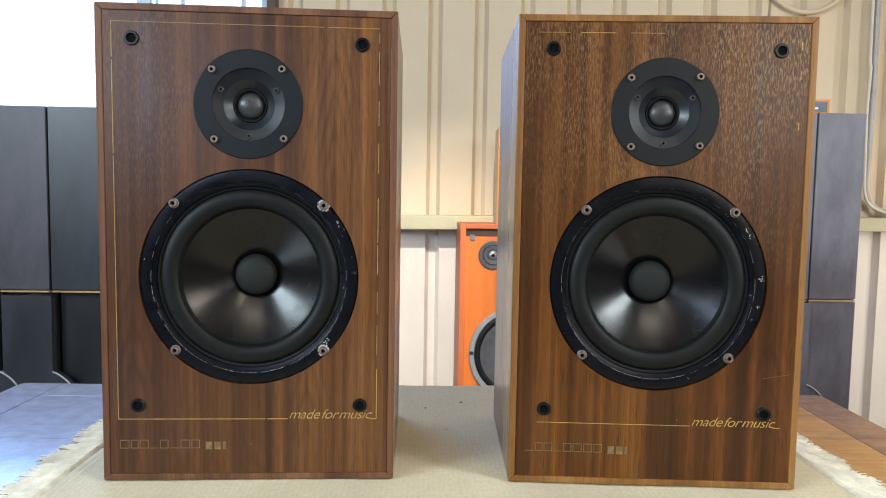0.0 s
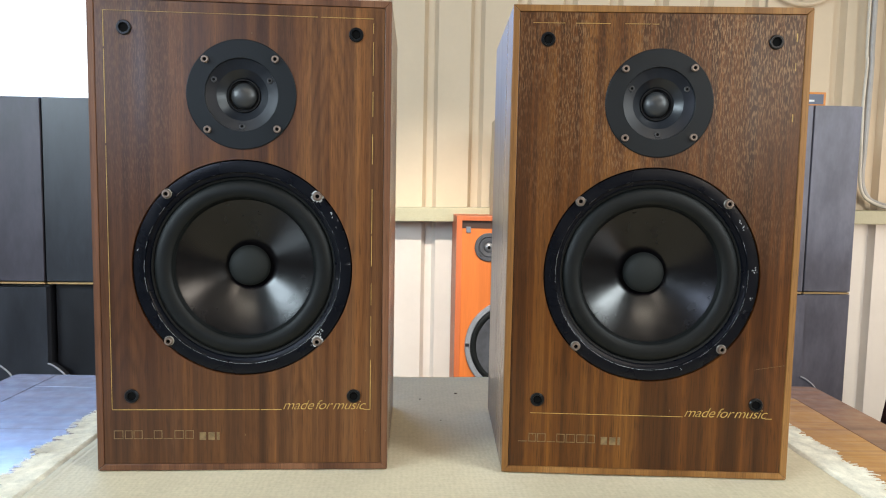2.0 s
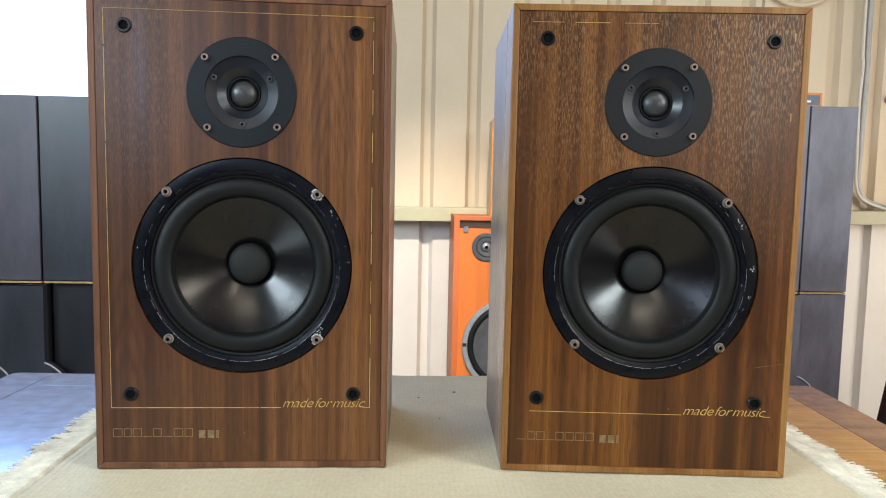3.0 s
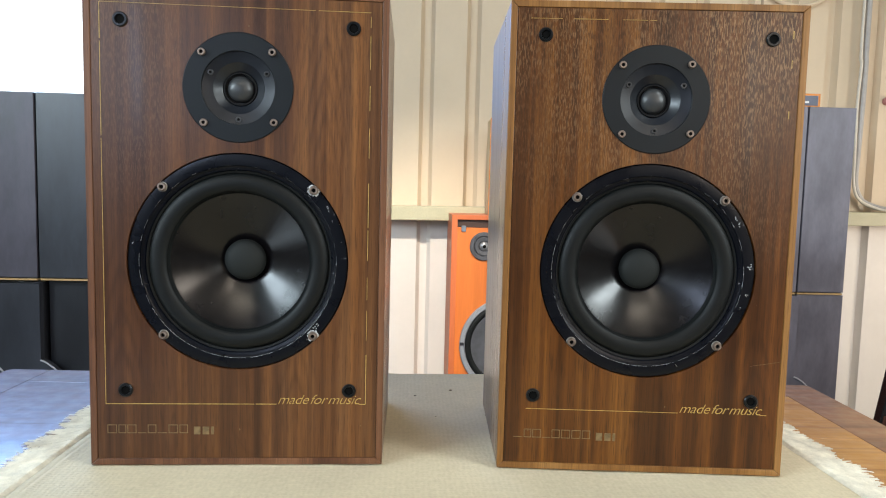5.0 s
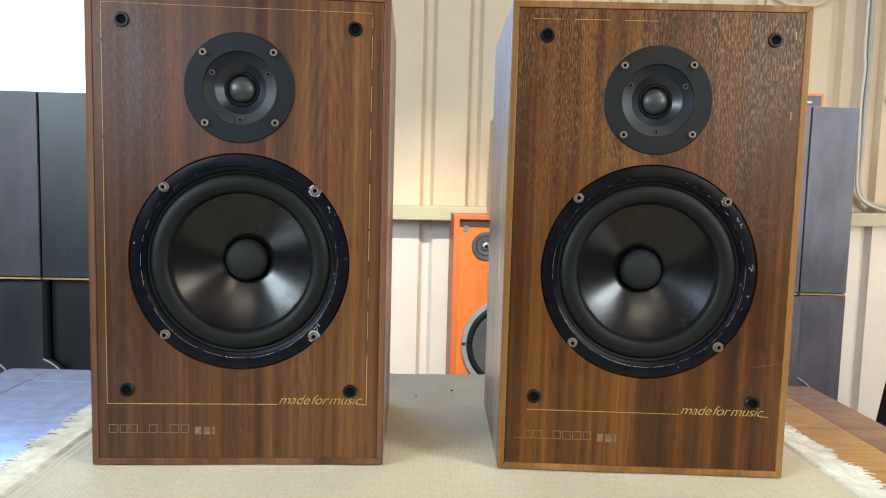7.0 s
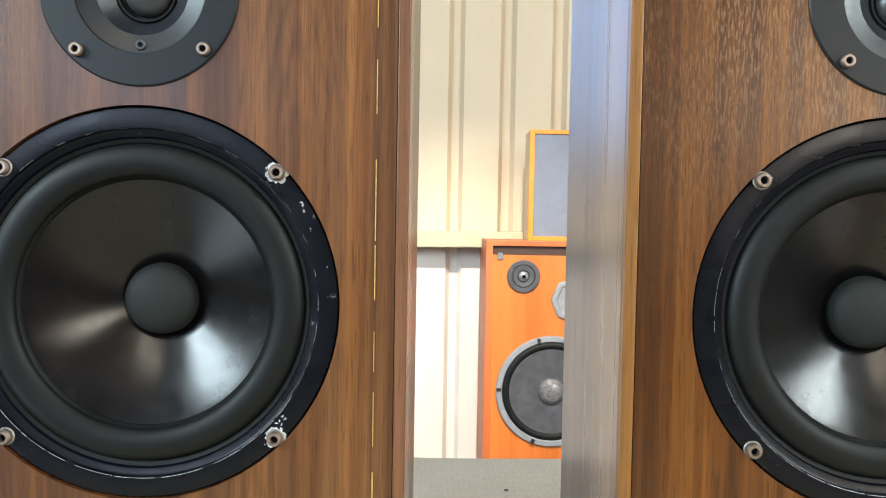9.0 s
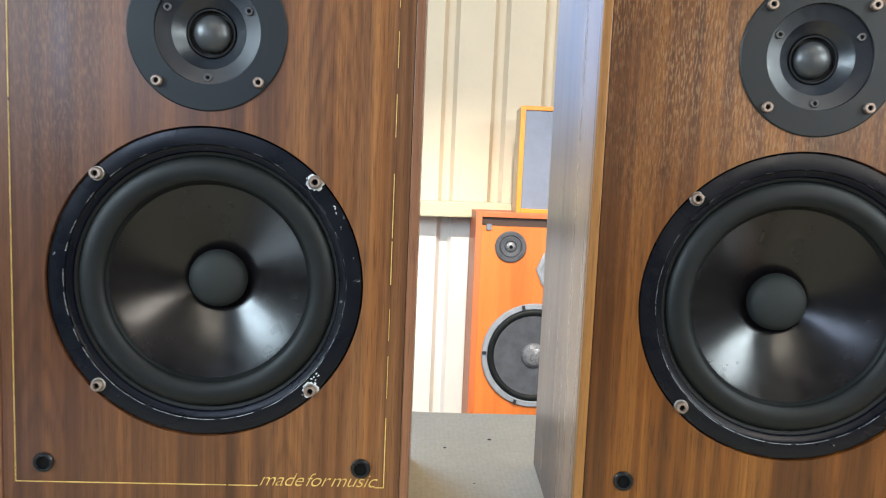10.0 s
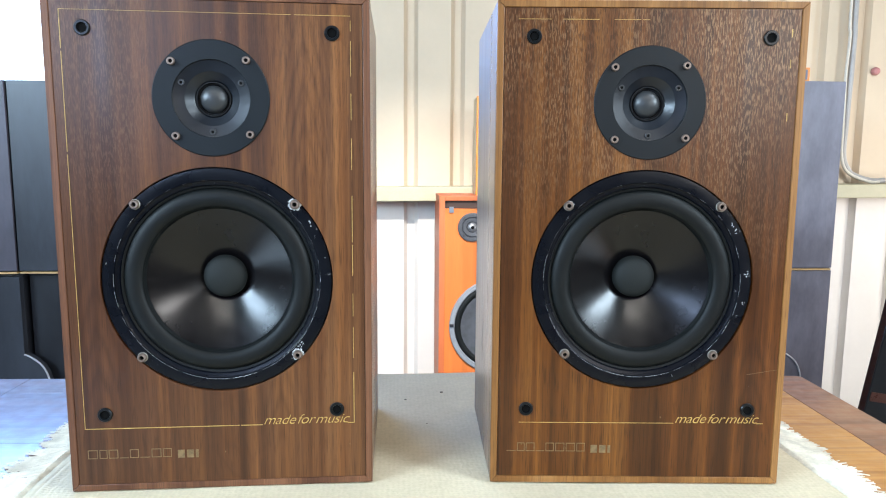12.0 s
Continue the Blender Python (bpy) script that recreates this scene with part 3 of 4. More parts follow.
for sx in (-1, 1):
    for y in (-0.05, -TD + 0.05):
        part("leg", box(sx * (TX - 0.05) - 0.03, y - 0.03, 0, sx * (TX - 0.05) + 0.03, y + 0.03, TABLE - 0.028, 0.006), PINE_EDGE, table)
for y in (-0.06, -TD + 0.04):
    part("apron", box(-TX + 0.085, y, TABLE - 0.11, TX - 0.085, y + 0.02, TABLE - 0.028, 0.002), PINE_EDGE, table)


def cloth_mesh(x0, x1, y0, y1, nx=300, ny=90):
    bm, top = bmesh.new(), []
    rnd = random.Random(4)
    for j in range(ny + 1):
        row = []
        for i in range(nx + 1):
            x, y = x0 + (x1 - x0) * i / nx, y0 + (y1 - y0) * j / ny
            z = CLOTH + 0.0011 * noise.noise((x * 9, y * 9, 0.3)) + 0.0006 * noise.noise((x * 40, y * 40, 2.0)) - 0.0012
            for off in (0.012, 0.020):
                z += 0.0009 * math.exp(-(((x - x0 - off) / 0.0024) ** 2))
            side = min(x - x0, x1 - x)
            if side < 0.012:
                z = TABLE + 0.0016 + (z - TABLE - 0.0016) * max(side, 0) / 0.012
            if i in (0, nx):
                x += rnd.uniform(-0.002, 0.002)
            row.append(bm.verts.new((x, y, z)))
        top.append(row)
    for j in range(ny):
        for i in range(nx):
            bm.faces.new((top[j][i], top[j][i + 1], top[j + 1][i + 1], top[j + 1][i]))
    rim = [e for e in bm.edges if e.is_boundary]
    out = bmesh.ops.extrude_edge_only(bm, edges=rim)
    for v in [g for g in out["geom"] if isinstance(g, bmesh.types.BMVert)]:
        v.co.z = TABLE + 0.0006
    return bm


CX0, CX1, CY0, CY1 = -0.394, 0.414, -0.43, 0.350
cloth = thing("table_cloth", pose(0, 0, 0), "cream woven cotton mat with fringed ends on the table", "tablecloth")
part("weave", cloth_mesh(CX0, CX1, CY0, CY1), CLOTH_MAT, cloth)


def fringe(side, layer):
    """Combed-out threads of uneven length, lying on the table in clumps."""
    bm = bmesh.new()
    rnd = random.Random(11 + side + 5 * layer)
    y = CY0 + 0.02
    while y < CY1 - 0.006:
        x = CX1 if side > 0 else CX0
        clump = noise.noise((y * 38, side, layer))
        length = rnd.uniform(0.026, 0.044) * (1.0 + 0.45 * clump) * (0.82 if layer else 1.0) * (1.0 if side < 0 else 0.80)
        drift = rnd.gauss(0, 0.16) + 0.55 * noise.noise((y * 30, side * 3, 1 + layer))
        lift = rnd.uniform(0, 0.0022) + 0.001 * layer
        w = rnd.uniform(0.0005, 0.0011)
        prev = None
        inset = 0.018 if side > 0 else 0.007
        for k in range(8):
            t = k / 7
            out = (length + inset) * t - inset
            px = x + side * out
            py = y + drift * max(out, 0) + 0.003 * math.sin(t * 4 + y * 90) * t
            fall = min(max((out + inset * 0.7) / (inset + 0.010), 0), 1)
            pz = (CLOTH + (0.0002 if k else -0.0026)) * (1 - fall) + (TABLE + 0.0012) * fall + lift * math.sin(math.pi * t) * 0.7
            ww = w * (1 - 0.55 * t)
            ring = [bm.verts.new((px, py - ww, pz - 0.0004)), bm.verts.new((px, py + ww, pz - 0.0004)), bm.verts.new((px, py, pz + ww))]
            if prev:
                for a in range(3):
                    bm.faces.new((prev[a], prev[(a + 1) % 3], ring[(a + 1) % 3], ring[a]))
            prev = ring
        y += rnd.uniform(0.0003, 0.0010)
    return bm


for s in (-1, 1):
    for layer in (0, 1):
        tagged(part("fringe", fringe(s, layer), FRINGE_MAT, cloth, "loose cream cotton threads"), kind="stuff")
for x, y, r in ((-0.022, 0.235, 0.0014), (0.028, 0.262, 0.0018), (0.003, 0.15, 0.0009)):
    sp = bmesh.new()
    bmesh.ops.create_icosphere(sp, subdivisions=1, radius=r)
    bmesh.ops.scale(sp, vec=(1.4, 0.9, 0.5), verts=sp.verts)
    bmesh.ops.translate(sp, vec=(x, y, CLOTH), verts=sp.verts)
    solid("crumb", sp, DARK_WOOD, "tiny dark crumb lying on the cream cloth", "crumb", "crumbs on the cloth")

# ---------------------------------------------------------------- the two loudspeakers

W, H, D = 0.285, 0.4625, 0.205
LIP = 0.0065
WZ, TZ = 0.2030, 0.3707      # heights of woofer and tweeter
WR, TR = 0.1058, 0.0520
WY, TY = 0.0058, 0.0016      # how far the drivers are let into the baffle


def bolt_mesh(r, deep):
    return mesh_of("bolt", lathe([(r * 1.0, 0.0), (r * 1.0, -deep * 0.7), (r * 0.85, -deep), (r * 0.52, -deep), (r * 0.46, -deep * 0.35), (0, -deep * 0.35)], seg=20), BOLT)


BOLT_BIG, BOLT_MID, BOLT_SMALL = bolt_mesh(0.0042, 0.0042), bolt_mesh(0.0036, 0.0030), bolt_mesh(0.0028, 0.0014)
BOLT_SMALL.materials[0] = plain("blackened_bolt", (0.06, 0.06, 0.062), 0.4, metal=0.6)
CORE = mesh_of("hex_recess_shade", lathe([(0.0021, -0.0002), (0, -0.0002)], seg=6), HOLE)
WASH = mesh_of("washer", lathe([(0.0049, 0.0), (0.0049, -0.0010), (0.0046, -0.0013), (0.0040, -0.0013)], seg=20), WASHER)


def put(name, me, parent, x, y, z, spin=0.0):
    ob = new(name, me)
    ob.parent = parent
    ob.matrix_basis = Matrix.Translation((x, y, z)) @ Matrix.Rotation(radians(spin), 4, "Y")
    return ob


def dashes(parent, a, b, across, level, wear, seed, upright):
    """A printed gold line that has rubbed off in places, each stretch a piece of its own."""
    rnd = random.Random(seed)
    t, w = a, 0.00028 if upright else 0.00024 if wear < 0.06 else 0.00018
    while t < b - 0.0004:
        run = min(rnd.uniform(0.02, 0.09) * (1 - min(wear, 0.95)) * (3.0 if wear < 0.1 else 1.0) + rnd.uniform(0.001, 0.006), b - t)
        ww = w * rnd.uniform(0.65, 1.15)
        if upright:
            bm = box(across - ww, level - 0.0002, t, across + ww, level + 0.0003, t + run)
        else:
            bm = box(t, level - 0.0002, across - ww, t + run, level + 0.0003, across + ww)
        part("gold_line", bm, GOLD, parent)
        t += run + rnd.uniform(0.0003, 0.0022) + wear * rnd.uniform(0, 0.05)


def loudspeaker(where, baffle_mat, lip_mat, label, wear, seed, splay=(0.0, 0.0)):
    sp = thing("loudspeaker", where, label, "loudspeaker", "pair of walnut loudspeakers")
    rnd = random.Random(seed)
    hw = W / 2
    # carcass panels behind the front lipping
    yb = 0.007
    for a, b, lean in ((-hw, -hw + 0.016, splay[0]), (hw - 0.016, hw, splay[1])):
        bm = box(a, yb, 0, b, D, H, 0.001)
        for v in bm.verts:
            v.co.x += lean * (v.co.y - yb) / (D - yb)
        part("side_panel", bm, WALNUT_SIDE, sp, "walnut veneered side, reflected light put into its pale greyish tone")
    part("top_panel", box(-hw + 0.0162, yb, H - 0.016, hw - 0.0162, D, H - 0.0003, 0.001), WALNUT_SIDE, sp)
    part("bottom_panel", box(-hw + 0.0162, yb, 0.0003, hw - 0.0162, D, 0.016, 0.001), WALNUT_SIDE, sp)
    part("back_panel", box(-hw + 0.0162, D - 0.016, 0.0162, hw - 0.0162, D - 0.001, H - 0.0162), BLACK_DARK, sp)
    # mitred solid lipping round the front
    y0, y1 = -0.0008, yb - 0.0002
    for pts in (
        [(-hw, 0), (hw, 0), (hw - LIP, LIP), (-hw + LIP, LIP)],
        [(-hw, H), (hw, H), (hw - LIP, H - LIP), (-hw + LIP, H - LIP)],
        [(-hw, 0.0002), (-hw + LIP, LIP + 0.0002), (-hw + LIP, H - LIP - 0.0002), (-hw, H - 0.0002)],
        [(hw, 0.0002), (hw - LIP, LIP + 0.0002), (hw - LIP, H - LIP - 0.0002), (hw, H - 0.0002)],
    ):
        bm = prism(pts, y0, y1)
        bmesh.ops.bevel(bm, geom=list(bm.edges), offset=0.0006, segments=2, affect="EDGES", profile=0.5)
        part("lipping", bm, lip_mat, sp, "solid wood edge lipping")
    # baffle with round openings, and the dark joint round it
    bx, z0, z1 = hw - LIP - 0.0004, LIP + 0.0004, H - LIP - 0.0004
    bm = bmesh.new()
    cuts = [z0, WZ - 0.1085, WZ + 0.1085, TZ - 0.048, TZ + 0.048, z1]
    for k, (a, b) in enumerate(zip(cuts, cuts[1:])):
        if k in (1, 3):
            half = 0.1085 if k == 1 else 0.048
            sheet(bm, -bx, -half, a, b, 0)
            sheet(bm, half, bx, a, b, 0)
        else:
            sheet(bm, -bx, bx, a, b, 0)
    square_ring(bm, 0, WZ, 0.1085, WR + 0.0005, 0)
    square_ring(bm, 0, TZ, 0.048, 0.0460, 0)
    bmesh.ops.remove_doubles(bm, verts=bm.verts, dist=1e-6)
    ext = bmesh.ops.extrude_edge_only(bm, edges=[e for e in bm.edges if e.is_boundary])
    for v in [g for g in ext["geom"] if isinstance(g, bmesh.types.BMVert)]:
        v.co.y = 0.012
    part("baffle", bm, baffle_mat, sp, "figured walnut veneer baffle")
    # woofer
    wf = part("woofer", lathe([(0.0935, 0.014), (0.0938, 0.0002), (WR - 0.0006, 0.0002), (WR, -0.0006), (WR, -0.0030), (WR - 0.0009, -0.0042), (0.0950, -0.0050), (0.0942, -0.0048), (0.0937, -0.0036), (0.0930, -0.0032), (0.0900, -0.0026), (0.0892, -0.0010), (0.0886, 0.010)], 0, WZ, WY, seg=128), FRAME_BLACK, sp, "scuffed black steel woofer frame")
    roll = [(0.0905, -0.0024), (0.0897, -0.0012), (0.0872, -0.0004)] + [(0.0776 + 0.0088 * math.cos(a), 0.0004 - 0.0056 * math.sin(a)) for a in [math.pi * k / 14 for k in range(15)]] + [(0.0680, 0.0016), (0.0674, 0.0026), (0.0670, 0.0044)]
    part("surround", lathe(roll, 0, WZ, WY, seg=128), RUBBER, wf, "dull black rubber roll surround")
    cone = [(0.0692, 0.0022)] + [(0.0686 - 0.0496 * t, 0.0024 + 0.0255 * (0.85 * t + 0.15 * t * t)) for t in [k / 12 for k in range(13)]]
    part("cone", lathe(cone, 0, WZ, WY, seg=128), CONE, wf, "glossy black coated cone")
    part("dust_cap", lathe([(0.0207, 0.0275), (0.0205, 0.0238)] + [(0.0203 * math.cos(a), 0.0235 - 0.0098 * math.sin(a)) for a in [math.pi / 2 * k / 10 for k in range(11)]][:-1] + [(0, 0.0137)], 0, WZ, WY, seg=64), CAP, wf, "matt black dust cap")
    for sx in (-1, 1):
        for sz in (-1, 1):
            x, z = sx * 0.0720, WZ + sz * 0.0720
            put("washer", WASH, wf, x, WY - 0.0042, z)
            put("bolt", BOLT_BIG, wf, x, WY - 0.0046, z, rnd.uniform(0, 60))
            put("hex_recess_shade", CORE, wf, x, WY - 0.0062, z, rnd.uniform(0, 60))
    # paint worn off along the step of the frame, broken here and there
    a0 = 0.0
    while a0 < 360:
        low = 0.5 - 0.5 * math.sin(radians(a0))
        run = rnd.uniform(1.5, 5.0) + 11.0 * low * rnd.random()
        r = 0.0945 + 0.00012 * math.sin(radians(3 * a0)) + rnd.gauss(0, 0.00008)
        wide = rnd.uniform(0.00003, 0.00006) + 0.00007 * low * rnd.random() ** 2
        part("bare_rub", lathe([(r + wide, -0.00518), (r - wide, -0.00506)], 0, WZ, WY, seg=260, a0=a0, a1=a0 + run), CHIP, wf, "bare metal rub")
        a0 += run + rnd.uniform(0.5, 4.0) + (0 if low > 0.6 else rnd.uniform(0, 9))
    spots = ((45, 0.0030), (48, 0.0024), (-43, 0.0046), (-47, 0.0026), (-39, 0.0036), (33, 0.0024), (31, 0.0016), (25, 0.0010), (12, 0.0012), (-135, 0.0024), (170, 0.0012)) if wear < 0.5 else ((33, 0.0022), (29, 0.0026), (4, 0.0034), (-12, 0.0024), (-20, 0.0012), (-70, 0.0014), (133, 0.0020))
    for ang in ((45, -45) if wear < 0.5 else ()):
        cx, cz = 0.1018 * math.cos(radians(ang)), WZ + 0.1018 * math.sin(radians(ang))
        pts = []
        for j in range(26):
            q = 0.0056 + 0.0012 * rnd.random() if rnd.random() < 0.75 else 0.0049
            pts.append((cx + q * math.cos(2 * math.pi * j / 26), cz + q * math.sin(2 * math.pi * j / 26)))
        part("paint_chip", prism(pts, WY - 0.00495, WY - 0.0042), CHIP, wf, "paint worn off round a bolt")
    for ang, size in spots:
        mid_r = 0.0998 + rnd.gauss(0, 0.0010)
        for shard in range(7):
            a = radians(ang) + rnd.gauss(0, 0.45) * size / mid_r
            r = mid_r + rnd.gauss(0, 0.30) * size
            own = size * rnd.uniform(0.09, 0.34)
            tilt = rnd.uniform(0, math.pi)
            pts = []
            for j in range(11):
                b = 2 * math.pi * j / 11
                q = own * (0.35 + 0.9 * rnd.random())
                u, v = 0.45 * q * math.cos(b), q * math.sin(b)
                u, v = u * math.cos(tilt) - v * math.sin(tilt), u * math.sin(tilt) + v * math.cos(tilt)
                pts.append(((r + u) * math.cos(a) - v * math.sin(a), WZ + (r + u) * math.sin(a) + v * math.cos(a)))
            part("paint_chip", prism(pts, WY - 0.00492, WY - 0.0042), CHIP, wf, "bare metal chip")
    # tweeter
    tw = part("tweeter", lathe([(0.0455, 0.006), (0.0458, 0.0002), (TR - 0.0004, 0.0002), (TR, -0.0004), (TR, -0.0022), (TR - 0.0008, -0.0030), (0.0347, -0.0030), (0.0344, -0.0027), (0.0341, -0.0006)], 0, TZ, TY, seg=96), PLATE, sp, "satin black tweeter plate")
    part("waveguide", lathe([(0.0342, -0.0012), (0.0336, -0.0010), (0.0244, 0.0012), (0.0240, 0.0016), (0.0168, 0.0072), (0.0161, 0.0086), (0.0154, 0.0098)], 0, TZ, TY, seg=96), DISH, tw, "shallow black conical waveguide")
    part("dome_ring", lathe([(0.0160, 0.0098), (0.0157, 0.0066), (0.0148, 0.0064), (0.0142, 0.0100), (0.0128, 0.0104), (0.0124, 0.0096)], 0, TZ, TY, seg=64), GASKET, tw)
    part("dome", lathe([(0.0124 * math.cos(a), 0.0096 - 0.0078 * math.sin(a)) for a in [math.pi / 2 * k / 12 for k in range(12)]] + [(0, 0.0018)], 0, TZ, TY, seg=64), DOME, tw, "grey soft dome")
    for a in (45, 135, 225, 315):
        x, z = 0.0465 * math.cos(radians(a + 1.5)), TZ + 0.0465 * math.sin(radians(a + 1.5))
        put("bolt", BOLT_MID, tw, x, TY - 0.0029, z, rnd.uniform(0, 60))
        put("hex_recess_shade", CORE, tw, x, TY - 0.0042, z, rnd.uniform(0, 60))
    for a in (28, 152, 270):
        x, z = 0.0298 * math.cos(radians(a)), TZ + 0.0298 * math.sin(radians(a))
        put("small_bolt", BOLT_SMALL, tw, x, TY - 0.0001, z)
        put("hex_recess_shade", CORE, tw, x, TY - 0.0007, z).scale = (0.75, 1, 0.75)
    # grille sockets
    for sx in (-1, 1):
        for z in (0.0758, 0.4300):
            so = part("grille_socket", lathe([(0.0069, 0.0002), (0.0069, -0.0012), (0.0062, -0.0020), (0.0046, -0.0020), (0.0042, -0.0010), (0.0041, -0.0003)], sx * 0.1085, z, seg=32), SOCKET, sp, "black plastic grille socket")
            # no opening is cut: a black disc paints the shade inside the socket
            part("hole", lathe([(0.0043, -0.0004), (0, -0.0004)], sx * 0.1085, z, seg=24), HOLE, so)
    # gold lines and lettering
    gx0, gx1, gz0, gz1 = -0.1275, 0.1250, 0.0619, 0.4455
    if wear < 0.5:
        dashes(sp, gz0, gz1, gx0, -0.0003, 0.02, seed + 1, True)
    dashes(sp, gz0 if wear < 0.5 else 0.355, gz1 - 0.004, gx1 if wear < 0.5 else 0.1278, -0.0003, 0.35 + wear, seed + 2, True)
    dashes(sp, gx0 if wear < 0.5 else -0.1232, gx1 if wear < 0.5 else -0.003, gz1, -0.0003, wear * 0.6, seed + 3, False)
    dashes(sp, gx0 if wear < 0.5 else -0.1151, 0.037, gz0, -0.0003, wear * 0.12, seed + 4, False)
    dashes(sp, 0.1185, gx1, gz0, -0.0003, 0, seed + 4, False)
    me = letters("made for music", 0.0137, 0.42, 0.00025)
    xs = [v.co.x for v in me.vertices]
    f = 0.082 / (max(xs) - min(xs))
    me.transform(Matrix.Translation((0.0375, -0.0003, gz0 + 0.0002)) @ Matrix.Diagonal((f, 1, 1.0, 1)))
    me.materials.append(GOLD)
    ob = new("lettering", me)
    ob.parent = sp
    ob["label"] = "gold slanted printed lettering"
    # worn maker's mark as plain outlined shapes, and three short bars
    pale = WORN_GOLD
    x = -0.1265
    for k, wd in enumerate((0.0105, 0.0085, 0.0100, 0.0095, 0.0095, 0.0105, 0.0105, 0.0095)):
        bm, h0, lw = bmesh.new(), 0.0322, 0.00030
        lost = (wear < 0.5 and k in (3, 5)) or (wear >= 0.5 and k in (0, 3))
        x1 = x + wd * 0.85
        box(x, -0.0004, h0, x1, 0.0002, h0 + 2 * lw, bm=bm)
        if not lost:
            box(x, -0.0004, h0 + 0.0080, x1, 0.0002, h0 + 0.0080 + 2 * lw, bm=bm)
            box(x, -0.0004, h0 + 0.0007, x + 2 * lw, 0.0002, h0 + 0.0079, bm=bm)
            box(x1 - 2 * lw, -0.0004, h0 + 0.0007, x1, 0.0002, h0 + 0.0079, bm=bm)
        part("maker_mark", bm, pale, sp, "worn pale gold mark")
        x += wd
    for x0, wd in ((-0.0435, 0.0062), (-0.0350, 0.0062), (-0.0268, 0.0026)):
        part("maker_mark", box(x0, -0.0004, 0.0310, x0 + wd, 0.0002, 0.0388), pale, sp, "small worn gold bar")
    if wear >= 0.5:
        part("scratch", prism([(0.106, 0.1115), (0.120, 0.1138), (0.136, 0.1166), (0.136, 0.11675), (0.120, 0.11405), (0.106, 0.11165)], -0.0002, 0.0004), pale, sp, "long pale scratch")
    # small white nicks in the veneer
    for k in range(5):
        nx, nz = rnd.uniform(-0.13, 0.13), rnd.uniform(0.03, 0.43)
        if math.hypot(nx, nz - WZ) < 0.11 or math.hypot(nx, nz - TZ) < 0.056:
            continue
        part("nick", box(nx, -0.0002, nz, nx + 0.0007, 0.0004, nz + rnd.uniform(0.0006, 0.0016)), pale, sp, "pale nick")
    return sp


loudspeaker(pose(-0.200, 0.0, CLOTH, 0.2, 0, 1.17), WALNUT_RED, LIP_RED, "reddish walnut two-way loudspeaker with bare drivers and gold lettering", 0.12, 21, (0.0, 0.004))
loudspeaker(pose(0.2011, -0.0135, CLOTH, -0.2, 0, -3.95), WALNUT_GOLD, LIP_GOLD, "golden brown walnut two-way loudspeaker with lighter lipping, on the cloth", 0.6, 57, (-0.006, 0.0))

# ---------------------------------------------------------------- behind the table

# orange three-way loudspeaker on a low bench by the wall
OX, OY, OZ, OW, OH = 0.3205, 1.68, 0.120, 0.414, 0.799
bench = thing("low_bench", pose(0, 0, 0), "plain brown wooden bench under the orange loudspeaker", "bench")
part("seat_board", box(0.06, 1.64, OZ - 0.03, 0.66, 1.97, OZ, 0.003), DARK_WOOD, bench)
for x in (0.09, 0.59):
    part("trestle", box(x, 1.67, 0, x + 0.04, 1.94, OZ - 0.03, 0.003), DARK_WOOD, bench)

osp = thing("orange_loudspeaker", pose(OX, OY, OZ), "orange teak three-way loudspeaker with grey drivers", "loudspeaker")
hw = OW / 2
part("cabinet", box(-hw + 0.016, 0.02, 0.016, hw - 0.016, 0.27, OH - 0.016), TEAK_EDGE, osp)
for q in ((-hw, 0, -hw + 0.0195, OH), (hw - 0.0195, 0, hw, OH), (-hw + 0.0196, OH - 0.0165, hw - 0.0196, OH), (-hw + 0.0196, 0, hw - 0.0196, 0.0165)):
    part("edge_panel", box(q[0], 0, q[1], q[2], 0.27, q[3], 0.0015), TEAK_EDGE, osp, "pinkish orange teak panel")
part("front_panel", box(-hw + 0.0197, 0.006, 0.0167, hw - 0.0197, 0.0199, OH - 0.044), TEAK, osp, "bright orange teak front")
part("slot_strip", box(-hw + 0.0197, 0.012, OH - 0.0435, hw - 0.0197, 0.0195, OH - 0.0167), plain("dark_slot", (0.035, 0.014, 0.008), 0.6), osp, "dark brown strip under the top")
part("fastener", box(-hw + 0.034, 0.000, OH - 0.058, -hw + 0.050, 0.0115, OH - 0.038, 0.001), plain("grey_fastener", (0.12, 0.14, 0.17), 0.5), osp)
TWX, TWZ = -0.0925, 0.6905
tw = part("tweeter", lathe([(0.050, 0.0059), (0.050, 0.001), (0.047, -0.001), (0.037, -0.001), (0.034, 0.003), (0.017, 0.005)], TWX, TWZ, seg=48), GREY_CONE, osp, "dark grey round tweeter")
part("inner_ring", lathe([(0.0335, 0.002), (0.031, -0.0008), (0.020, 0.0005), (0.0175, 0.004)], TWX, TWZ, seg=48), GREY_CONE, tw, "dull grey ring")
part("dome", lathe([(0.017, 0.005), (0.0145, 0.0), (0.0085, -0.004), (0.006, -0.005)], TWX, TWZ, seg=32), SILVER, tw)
part("dome_centre", lathe([(0.006, -0.0048), (0.004, -0.0056), (0, -0.006)], TWX, TWZ, seg=20), HOLE, tw)
for a in (45, 135, 225, 315):
    put("bolt", BOLT_SMALL, tw, TWX + 0.042 * math.cos(radians(a)), -0.001, TWZ + 0.042 * math.sin(radians(a)))
md = part("midrange", lathe([(0.071, 0.0059), (0.071, 0.0), (0.066, -0.002), (0.056, -0.002), (0.052, 0.004), (0.020, 0.0055)], 0.064, 0.621, seg=8), GREY_FRAME, osp, "grey octagonal midrange driver")
